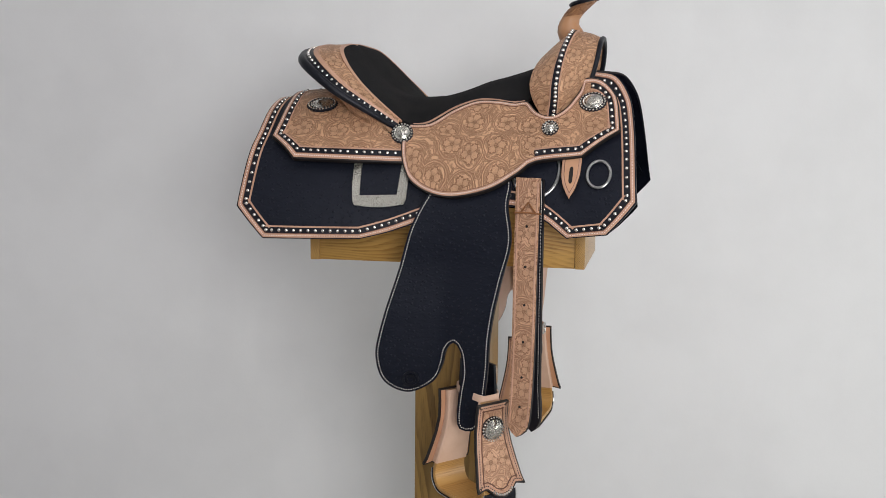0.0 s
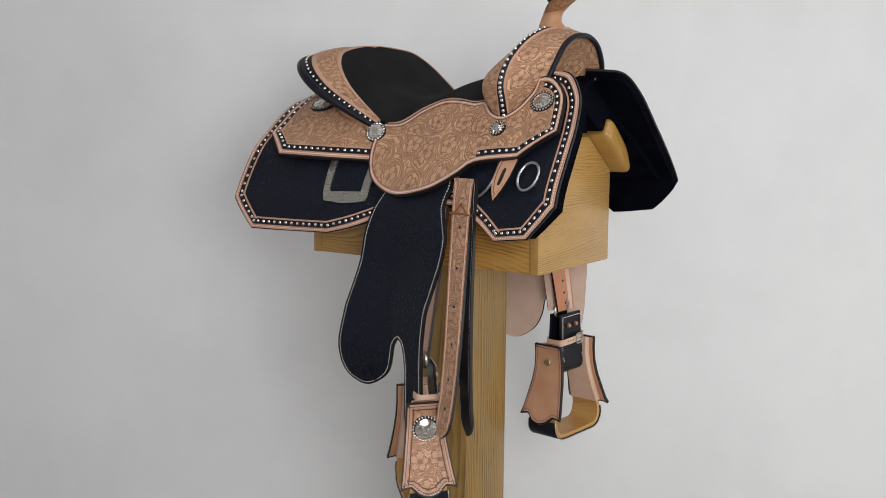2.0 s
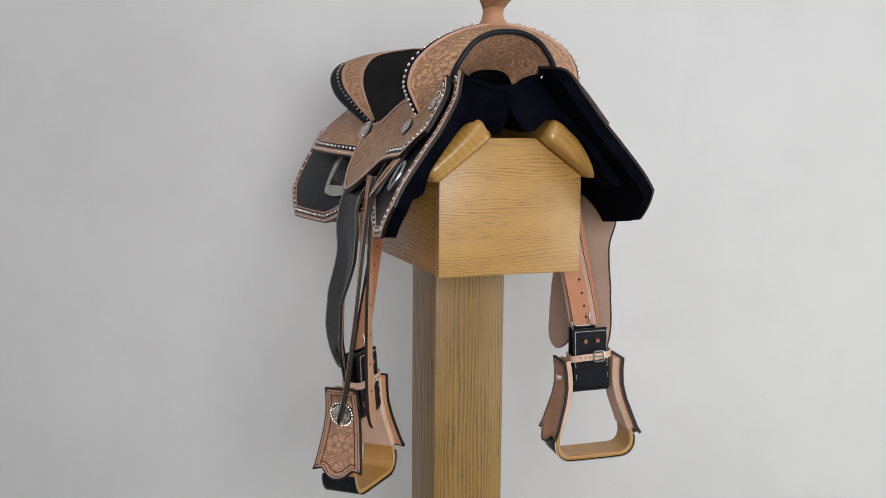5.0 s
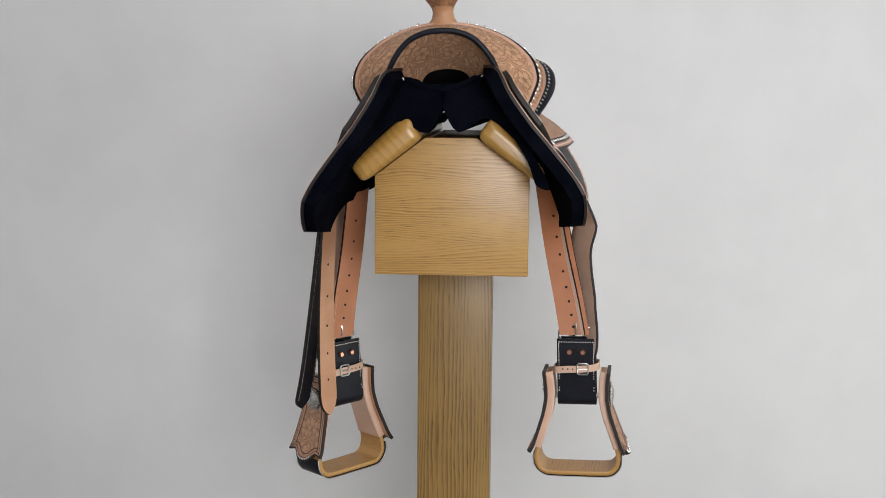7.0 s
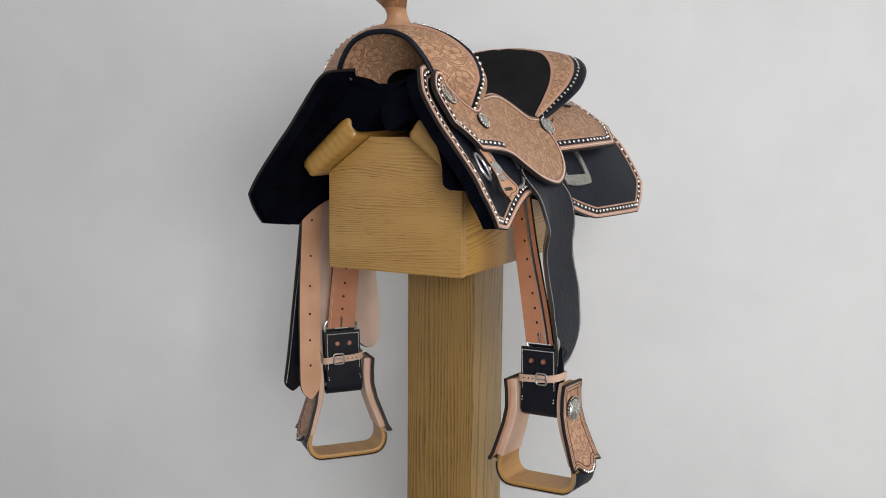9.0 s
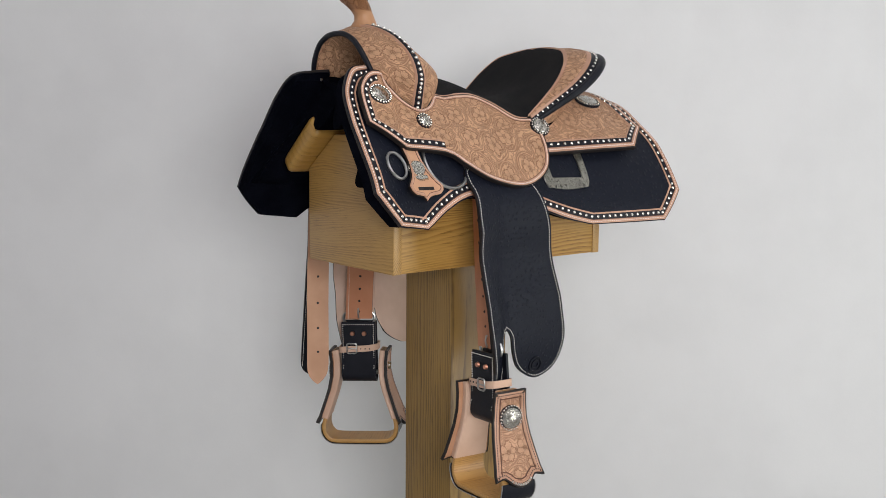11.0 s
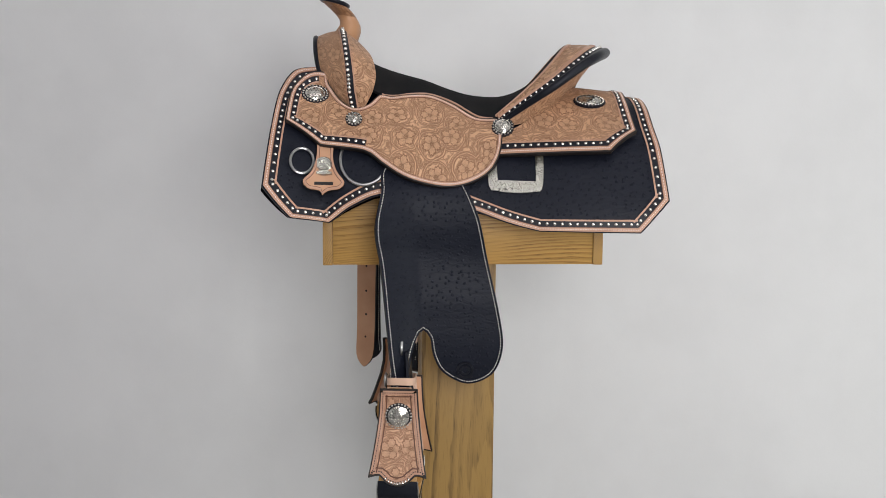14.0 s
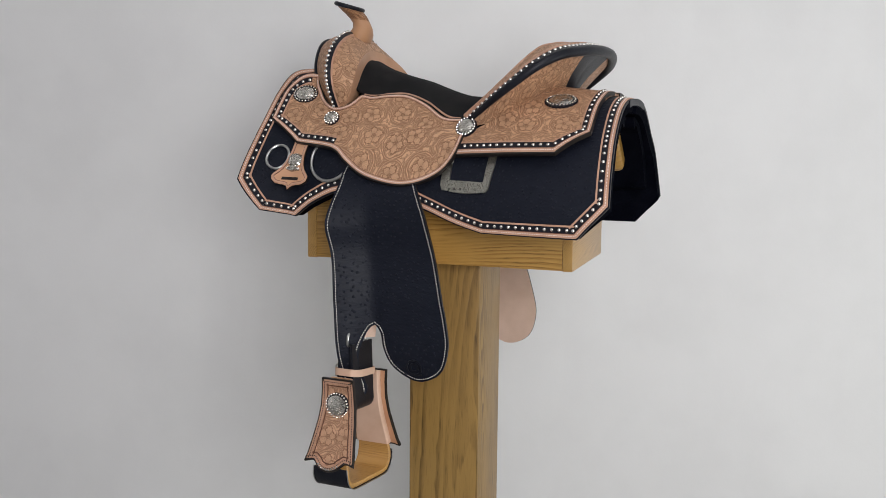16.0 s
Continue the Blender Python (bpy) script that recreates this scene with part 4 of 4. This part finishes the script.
def disc_bm(r, h, k=20):
    bm = bmesh.new()
    bmesh.ops.create_cone(bm, cap_ends=True, segments=k, radius1=r, radius2=r * 0.75, depth=h)
    return bm


def place(ob, m):
    ob.matrix_basis = m
    return ob


STIRRUP_Z = -0.607  # underside of the tread


def build_stirrup(side, m):
    """Bent wooden stirrup in its own space: y outwards, z up from the tread, x forwards."""
    stirrup = tagged(new("stirrup"), "bent wood stirrup with tan leather covers")
    stirrup.parent = SADDLE
    stirrup.matrix_basis = m
    half = [(0.0, 0.004), (0.035, 0.004), (0.060, 0.006), (0.074, 0.018), (0.0788, 0.036), (0.0755, 0.058), (0.065, 0.090), (0.0555, 0.120), (0.0500, 0.150), (0.0505, 0.180), (0.0530, 0.200)]
    full = [(-a, b) for a, b in reversed(half[1:])] + half
    path = [smooth_at(full, i / 64) for i in range(65)]
    wide = lambda z: 0.068 - 0.20 * max(0.0, z - 0.03) * 0.9

    def run(offa, offb, width_add, zmin, zmax, mat, name, label=""):
        for lo, hi in ((0, 65),):
            bm = bmesh.new()
            uv = bm.loops.layers.uv.new("uv")
            rows = []
            for i in range(lo, hi):
                p = path[i]
                if not zmin <= p.y <= zmax:
                    continue
                a, b = path[max(i - 1, 0)], path[min(i + 1, 64)]
                t = (b - a).normalized()
                n = Vector((t.y, -t.x))
                w = (wide(p.y) + width_add) / 2
                q0, q1 = p + n * offa, p + n * offb
                rows.append([bm.verts.new((sx * w * f, q.x, q.y)) for sx, q, f in ((-1, q0, .96), (-1, q0.lerp(q1, .3), 1), (-1, q0.lerp(q1, .7), 1), (-1, q1, .96), (1, q1, .96), (1, q0.lerp(q1, .7), 1), (1, q0.lerp(q1, .3), 1), (1, q0, .96))])
            for r, q in zip(rows, rows[1:]):
                for j in range(8):
                    bm.faces.new((r[j], r[(j + 1) % 8], q[(j + 1) % 8], q[j]))
            bm.faces.new(rows[0])
            bm.faces.new(rows[-1])
            return part(name, bm, mat, stirrup, label)

    run(-0.008, 0.0, 0.0, -1, 1, M_STIRRUP, "frame", "laminated bent wood")
    run(0.0004, 0.0022, 0.002, -1, 0.05, M_BLACK, "tread_wrap", "black outer wrap of the tread")
    edge = []
    for sx in (-1, 1):
        pts = []
        for i in range(65):
            p = path[i]
            if p.y < 0.05:
                a, b = path[i - 1], path[i + 1]
                t = (b - a).normalized()
                q = p + Vector((t.y, -t.x)) * 0.002
                pts.append(Vector((sx * (wide(p.y) / 2 + 0.001), q.x, q.y)))
        part("metal_edge", tube_bm(pts, 0.0010, 6), M_STEEL, stirrup, "bright metal edge")

    def flap(s, tooled):
        """A side cover: s is 1 on the outer, -1 on the inner upright."""
        def fn(x, z):
            i = min(range(65), key=lambda j: abs(path[j].y - z) + (1 if path[j].x * s < 0 else 0))
            zz = min(max(z, 0.03), 0.2)
            tab = half[4:]
            for (a, b), (c, d) in zip(tab, tab[1:]):
                if b <= zz <= d:
                    y = a + (c - a) * (zz - b) / (d - b)
                    break
            else:
                y = tab[0][0] if zz < tab[0][1] else tab[-1][0]
            y += (0.012 if z < 0.06 else 0) * (0.06 - min(z, 0.06)) / 0.03
            return Vector((x, s * y, z))

        sheet = Sheet(fn, (0, s, 0))
        b = 0.050
        pts = [(-0.031, 0.201, True), (0.031, 0.201, True), (0.034, 0.150), (0.040, 0.10), (0.048, b, True), (0.030, b + 0.003), (0.018, b - 0.008), (0.0, b - 0.013), (-0.018, b - 0.008), (-0.030, b + 0.003), (-0.048, b, True), (-0.040, 0.10), (-0.034, 0.150)]
        line, w = spline(pts, True, 0.006)
        mats = [M_TOOLED_FINE if tooled else M_PLAIN, M_PLAIN, M_EDGE]
        ob = part("outer_cover" if tooled else "inner_cover", panel_bm(sheet, line, 0.003, 0.0075, 0.014), mats, stirrup, "floral tooled tan stirrup cover" if tooled else "plain tan stirrup cover")
        part("cover_edge", band_bm(sheet, line, -0.0010, 0.0012, 0.0024, 0.0084), M_EDGE, stirrup)
        if tooled:
            part("carved_frame", band_bm(sheet, line, 0.0105, 0.0125, 0.0072, 0.0081), M_GROOVE, stirrup)
        part("cover_border", band_bm(sheet, line, 0.0012, 0.0085, 0.0072, 0.0084), M_RIM, stirrup)
        part("cover_stitching", stitch_bm(sheet, along(inset(line, 0.0048), 0.0042, True), 0.0084), M_EDGE if tooled else M_GROOVE, stirrup)
        return sheet

    out = flap(1, True)
    flap(-1, False)
    # tan leather sleeve round each upright
    for s in (-1, 1):
        bm = bmesh.new()
        rows = []
        for i in range(65):
            p = path[i]
            if p.x * s > 0 and p.y > 0.054:
                a, b = path[max(i - 1, 0)], path[min(i + 1, 64)]
                t = (b - a).normalized()
                n = Vector((t.y, -t.x))
                w = wide(p.y) / 2 + 0.0025
                rows.append([bm.verts.new((sx * w * f, (p + n * d).x, (p + n * d).y)) for sx, d, f in ((-1, -0.0100, 0.93), (-1, -0.0080, 1), (-1, 0.0005, 1), (-1, 0.0028, 0.97), (1, 0.0028, 0.97), (1, 0.0005, 1), (1, -0.0080, 1), (1, -0.0100, 0.93))])
        for r, q in zip(rows, rows[1:]):
            for j in range(8):
                bm.faces.new((r[j], r[(j + 1) % 8], q[(j + 1) % 8], q[j]))
        bm.faces.new(rows[0])
        bm.faces.new(rows[-1])
        part("sleeve", bm, M_SLEEVE, stirrup, "tan leather sleeve of the upright")
    build_cover_concho(stirrup, facing(out.at(0, 0.154, 0.0085), out.normal(0, 0.154)))
    # scalloped row of beads at the lower edge of the outer cover
    bm = bmesh.new()
    for i in range(9):
        t = -1 + i / 4
        d = bmesh.ops.create_icosphere(bm, subdivisions=1, radius=0.0026)
        q = out.at(0.019 * t, 0.0395 + 0.007 * t * t, 0.008)
        bmesh.ops.translate(bm, verts=d["verts"], vec=q)
    part("bead_row", bm, M_SILVER, stirrup)
    # inner screw and bolt through the top
    place(part("screw", disc_bm(0.0095, 0.006), M_SILVER, stirrup), facing((0, -0.0605, 0.165), (0, -1, 0)))
    bolt = tube_bm([Vector((0, -0.056, 0.150)), Vector((0, 0.050, 0.150))], 0.005, 10)
    part("bolt", bolt, M_STEEL, stirrup)
    return stirrup


def build_cover_concho(parent, m):
    for name, bm, mat in (("rosette", disc_bm(0.0250, 0.004, 32), M_BLACK), ("silver_dome", None, M_ENGRAVED), ("bead_ring", None, M_SILVER)):
        if name == "silver_dome":
            bm = bmesh.new()
            rows = []
            for f, z in ((0.0188, 0.002), (0.0186, 0.0045), (0.016, 0.0055), (0.009, 0.0078), (0.004, 0.0085)):
                rows.append([bm.verts.new((f * math.cos(math.tau * i / 24), f * math.sin(math.tau * i / 24), z)) for i in range(24)])
            for a, b in zip(rows, rows[1:]):
                for i in range(24):
                    bm.faces.new((a[i], a[(i + 1) % 24], b[(i + 1) % 24], b[i]))
            bm.faces.new(rows[-1])
        elif name == "bead_ring":
            bm = bmesh.new()
            for i in range(24):
                d = bmesh.ops.create_icosphere(bm, subdivisions=1, radius=0.0021)
                bmesh.ops.translate(bm, verts=d["verts"], vec=(0.0217 * math.cos(math.tau * i / 24), 0.0217 * math.sin(math.tau * i / 24), 0.003))
        ob = part(name, bm, mat, parent)
        ob.matrix_basis = m


def build_leathers(side, cx, cy, dz, yaw):
    """Neck of the fender, buckled strap, hobble strap and stirrup of one side."""
    base = pose(cx, cy, STIRRUP_Z + dz, 0, 0, yaw) @ Matrix.Diagonal((1, 1, 0.97, 1))
    build_stirrup(side, base if side > 0 else base @ pose(0, 0, 0, 0, 0, 180))
    if side < 0:
        base = base @ pose(0.010, 0, 0)
    turn = base.to_3x3()
    across = turn @ Vector((0, 1, 0))
    ahead = turn @ Vector((1, 0, 0))

    def w(x, y, z):
        return base @ Vector((x, y, z))

    # black loop round the bolt
    bm = bmesh.new()
    prof = []
    for k in range(13):
        a = math.pi + math.pi * k / 12
        prof.append((0.019 * math.cos(a), 0.152 + 0.019 * math.sin(a)))
    prof = [(-0.013, 0.262)] + prof + [(0.013, 0.262)]
    rows = []
    for x, z in prof:
        rows.append([bm.verts.new(w(x, y, z)) for y in (-0.035, -0.0335, 0.0335, 0.035)])
    for r, q in zip(rows, rows[1:]):
        for j in range(3):
            bm.faces.new((r[j], r[j + 1], q[j + 1], q[j]))
    bmesh.ops.recalc_face_normals(bm, faces=bm.faces[:])
    bmesh.ops.solidify(bm, geom=bm.faces[:], thickness=0.0045)
    loop = part("stirrup_loop", bm, M_BLACK, SADDLE, "folded black leather stirrup loop with white stitching")
    sheet = Sheet(lambda a, b: w(0.0155 + (0.004 if b < 0.17 else 0), a, b), ahead)
    pts = [Vector(p) for p in ((-0.0315, 0.165), (-0.0315, 0.257), (0.0315, 0.257), (0.0315, 0.165))]
    fine = []
    for a, b in zip(pts, pts[1:]):
        fine += [a.lerp(b, i / 8) for i in range(8)]
    part("stitching", stitch_bm(sheet, along(fine + [pts[-1]], 0.0044), 0.0012), M_THREAD, loop)
    for y in (-0.012, 0.012):
        ob = part("rivet", disc_bm(0.0052, 0.004), M_COPPER, loop)
        ob.matrix_basis = facing(w(0.0185, y, 0.238), ahead)
    # hobble strap with its buckle
    ring = []
    for k in range(40):
        a = math.tau * k / 40
        c, s = math.cos(a), math.sin(a)
        ring.append(Vector((0.023 * abs(c) ** 0.5 * (1 if c > 0 else -1), 0.0395 * abs(s) ** 0.5 * (1 if s > 0 else -1), 0.207 + 0.004 * s)))
    bm = bmesh.new()
    rows = []
    for p in ring:
        d = Vector((p.x, p.y, 0)).normalized() * 0.0022
        rows.append([bm.verts.new(base @ q) for q in (p + Vector((0, 0, -0.0065)), p + d + Vector((0, 0, -0.0065)), p + d + Vector((0, 0, 0.0065)), p + Vector((0, 0, 0.0065)))])
    for i in range(40):
        r, q = rows[i], rows[(i + 1) % 40]
        for j in range(4):
            bm.faces.new((r[j], r[(j + 1) % 4], q[(j + 1) % 4], q[j]))
    hobble = part("hobble_strap", bm, M_SLEEVE, SADDLE, "narrow tan hobble strap with steel buckle")
    ob = part("buckle", rect_ring(0.020, 0.020, 0.004, 0.0016), M_STEEL, hobble)
    ob.matrix_basis = facing(w(0.027, side * 0.012, 0.208), ahead)
    ob = part("buckle_tongue", tube_bm([Vector((-0.009, 0, 0.002)), Vector((0.009, 0, 0.001))], 0.0012, 6), M_STEEL, hobble)
    ob.matrix_basis = facing(w(0.027, side * 0.012, 0.208), ahead)
    for k in range(3):
        ob = part("hole", disc_bm(0.0015, 0.001, 10), M_EDGE, hobble)
        ob.matrix_basis = facing(w(0.0254, -side * (0.006 + 0.009 * k), 0.207), ahead)
    # wide strap above, with a steel buckle bar, turning towards the saddle's flank
    top = Vector((0.098, side * (0.174 if side > 0 else 0.176), -0.05))
    low = w(0.002, -0.003 if side > 0 else 0.0, 0.268)
    path = curve3([low, low.lerp(top, 0.25), low.lerp(top, 0.6) - Vector((0, side * 0.002, 0)), top], 20)
    sides = []
    for i in range(21):
        t = i / 20
        sides.append((across * side).lerp(Vector((0.9, side * 0.45, 0)), t * t * (3 - 2 * t) * (0.35 if side > 0 else 0.5)))
    strap = part("stirrup_leather", strap_bm(path, 0.054, 0.0045, sides), [M_STRAP, M_STRAP, M_EDGE], SADDLE, "russet stirrup leather with a row of holes")
    for k in range(8):
        i = 2 + k * 2
        p, s = path[i], sides[i].normalized()
        n = (path[i + 1] - path[i - 1]).cross(s).normalized()
        if n.dot(ahead) < 0:
            n = -n
        ob = part("hole", disc_bm(0.0028, 0.001, 10), M_EDGE, strap)
        ob.matrix_basis = facing(p + n * 0.0024, n)
    ob = part("strap_buckle", rect_ring(0.064, 0.026, 0.011, 0.0027), M_STEEL, SADDLE, "steel strap buckle")
    ob.matrix_basis = facing(w(-0.002, 0, 0.268), ahead)
    ob = part("buckle_hook", tube_bm([w(0.006, 0, 0.270), w(0.009, 0, 0.282), w(0.006, 0, 0.292)], 0.0018, 6), M_STEEL, SADDLE)
    # the far half of the leather, behind the strap
    back = [p - ahead * 0.010 - Vector((0, side * 0.004, 0)) for p in path]
    part("stirrup_leather", strap_bm(back, 0.054, 0.004, [s.lerp(Vector((1, 0, 0)), 0.4) for s in sides]), [M_FLESH, M_FLESH, M_EDGE], SADDLE, "pale flesh side of the stirrup leather")


for side in (-1, 1):
    build_fender(side)
build_leathers(1, 0.111, 0.219, 0.015, -6)
build_leathers(-1, 0.0775, -0.232, 0.0105, 47)


def build_rigging(side):
    sheet = flank(side)
    # engraved silver keeper below the rear jockey
    pts = [(a[0] - (0.009 if side < 0 else 0), a[1] + (0.034 if side < 0 else 0.008), *a[2:]) for a in [(-0.040, 0.56, 1), (-0.040, 0.735), (-0.052, 0.757), (-0.085, 0.765), (-0.118, 0.757), (-0.132, 0.735), (-0.138, 0.56, 1), (-0.124, 0.56, 1), (-0.121, 0.714, 1), (-0.056, 0.714, 1), (-0.053, 0.56, 1)]]
    line, w = flat_outline(pts, 0.005)
    part("keeper_plate", panel_bm(sheet, line, 0.005, 0.0085, 0.02), M_KEEPER, SADDLE, "engraved silver keeper plate")
    # dee rings
    for cx, cu, r, name in ((0.286, 0.668, 0.0195, "small_dee_ring"), (0.178, 0.655, 0.040, "rigging_dee_ring")):
        pts = []
        for k in range(28):
            a = math.tau * k / 28
            p = Vector((cx + r * math.cos(a), cu * LU + r * 0.95 * math.sin(a)))
            pts.append(sheet.at(p.x, p.y, 0.0095 if r < 0.03 else 0.0075))
        part(name, tube_bm(pts, 0.0026 if r < 0.03 else 0.0030, 8, True, 1.0), M_STEEL, SADDLE, "brushed steel dee ring")
    # leather tab with a slot
    if side > 0:
        pts = [(0.258, 0.575), (0.262, 0.66), (0.270, 0.715), (0.284, 0.752), (0.276, 0.783), (0.256, 0.793), (0.246, 0.815, 1), (0.236, 0.793), (0.217, 0.783), (0.209, 0.755), (0.222, 0.715), (0.230, 0.66), (0.232, 0.575)]
    else:
        pts = [(0.252, 0.575), (0.256, 0.66), (0.251, 0.715), (0.240, 0.765, 1), (0.228, 0.715), (0.223, 0.66), (0.226, 0.575)]
    line, w = flat_outline(pts, 0.005)
    hang = 0.10 if side < 0 else 0.07
    sheet = Sheet(lambda a, b: flank(side).fn(a, b) + Vector((0, side * hang * max(0.0, b / LU - 0.6), 0)), (0, side, 0.3))
    tab = part("latigo_tab", panel_bm(sheet, line, 0.0085, 0.013, 0.02), [M_PLAIN, M_FLESH, M_EDGE], SADDLE, "tan leather latigo tab with a slot")
    part("border", band_bm(sheet, line, 0.001, 0.0040, 0.0125, 0.0142), M_RIM, tab)
    part("border_groove", band_bm(sheet, line, 0.0040, 0.0050, 0.0125, 0.0136), M_GROOVE, tab)
    if side > 0:
        slot = [(0.265, 0.757, 1), (0.265, 0.769, 1), (0.228, 0.769, 1), (0.228, 0.757, 1)]
        m = facing(sheet.at(0.246, 0.685 * LU, 0.0145), sheet.normal(0.246, 0.685 * LU))
        ob = part("tab_concho", disc_bm(0.0165, 0.005, 28), M_ENGRAVED, tab, "engraved silver tab concho")
        ob.matrix_basis = m
        ob = part("tab_plate", disc_bm(0.012, 0.004, 6), M_ENGRAVED, tab)
        ob.matrix_basis = facing(sheet.at(0.246, 0.722 * LU, 0.0145), sheet.normal(0.246, 0.722 * LU)) @ Matrix.Diagonal((1.5, 0.5, 1, 1))
    else:
        slot = [(0.2425, 0.655), (0.2425, 0.70), (0.2395, 0.708), (0.2365, 0.70), (0.2365, 0.655), (0.2395, 0.647)]
    line, w = flat_outline(slot, 0.01)
    part("slot", panel_bm(sheet, line, 0.0128, 0.0136, 0.02), M_EDGE, tab, "dark slot")


build_rigging(1)
build_rigging(-1)


def build_billet():
    """Off-side billet doubled through the rigging ring: tan outside, black lining between its halves."""
    n = 37
    taper = [1.0] * (n - 4) + [0.95, 0.78, 0.45, 0.05]
    outer = curve3([(0.169, -0.214, -0.020), (0.169, -0.222, -0.062), (0.169, -0.2384, -0.175), (0.170, -0.2556, -0.289), (0.169, -0.273, -0.390), (0.1646, -0.2886, -0.452)], 36)
    inner = curve3([(0.174, -0.208, -0.022), (0.176, -0.216, -0.075), (0.177, -0.226, -0.190), (0.178, -0.232, -0.290), (0.179, -0.234, -0.380), (0.183, -0.233, -0.460)], 36)

    def strap(path, w0, w1, mats, label, tooled):
        sides = [Vector(w0).lerp(Vector(w1), i / n).normalized() for i in range(n)]
        body = part("billet", strap_bm(path, 0.043, 0.0055, sides, taper), mats, SADDLE, label)
        out = [(path[min(i + 1, n - 1)] - path[max(i - 1, 0)]).cross(sides[i]).normalized() for i in range(n)]
        tan, lining = (1, -1) if tooled else (-1, 1)
        for k in range(6):
            i = 10 + k * 4
            for h in (-1, 1):
                place(part("hole", disc_bm(0.0026, 0.001, 10), M_EDGE, body), facing(path[i] + out[i] * (0.0030 * h), out[i] * h))
        for s in (-1, 1):
            if tooled:
                edge = [p + sides[i] * (0.0172 * s * taper[i]) + out[i] * (0.0028 * tan) for i, p in enumerate(path)]
                part("billet_border", tube_bm(edge[2:-3], 0.0015, 6), M_RIM, body)
        bm = bmesh.new()
        for s in (-1, 1):
            for i in range(1, n - 4):
                d = path[i + 1] - path[i]
                for t in (0.1, 0.43, 0.76):
                    c = path[i] + d * t + sides[i] * (0.0183 * s) + out[i] * (0.0031 * lining)
                    e = d.normalized() * 0.0015
                    bm.faces.new([bm.verts.new(c + e * a + sides[i] * (0.0006 * b)) for a, b in ((-1, -1), (1, -1), (1, 1), (-1, 1))])
        part("stitching", bm, M_THREAD, body)
        return body

    face = strap(outer, (0.995, -0.09, 0), (0.90, -0.44, 0), [M_BLACK, M_TOOLED_FINE, M_EDGE], "floral tooled tan billet strap with punched holes, lined black", True)
    strap(inner, (0.95, -0.30, 0), (0.85, -0.52, 0), [M_PLAIN, M_BLACK, M_EDGE], "plain tan billet strap with punched holes, lined black", False)
    # lacing across the fold
    y = -0.2285
    part("lacing", tube_bm([Vector((0.146, y, -0.078)), Vector((0.169, y - 0.002, -0.077)), Vector((0.193, y - 0.003, -0.079))], 0.0018, 6), M_STRING, face)
    part("lacing", tube_bm([Vector((0.157, y - 0.001, -0.078)), Vector((0.170, y + 0.002, -0.060)), Vector((0.183, y - 0.002, -0.078))], 0.0018, 6), M_STRING, face)


build_billet()

# bright screws on the fleece at the fork's mouth
for side in (-1, 1):
    ob = part("screw", disc_bm(0.0038, 0.004), M_STEEL, SADDLE, "small bright screw")
    ob.matrix_basis = facing((0.2600, side * 0.0675, 0.137), (0.9, -side * 0.2, 0.3))


def motions():
    """The stand turns on its post, and the saddle with it, at an even pace."""
    times = [i * 0.5 for i in range(33)]
    turn = [-10.96 - 11.705 * t for t in times]
    walk(STAND, [(t, pose(0, 0, 0, 0, 0, a)) for t, a in zip(times, turn)])
    walk(SADDLE, [(t, pose(0, 0, H, 0, 0, a) @ SADDLE_AT) for t, a in zip(times, turn)])


motions()
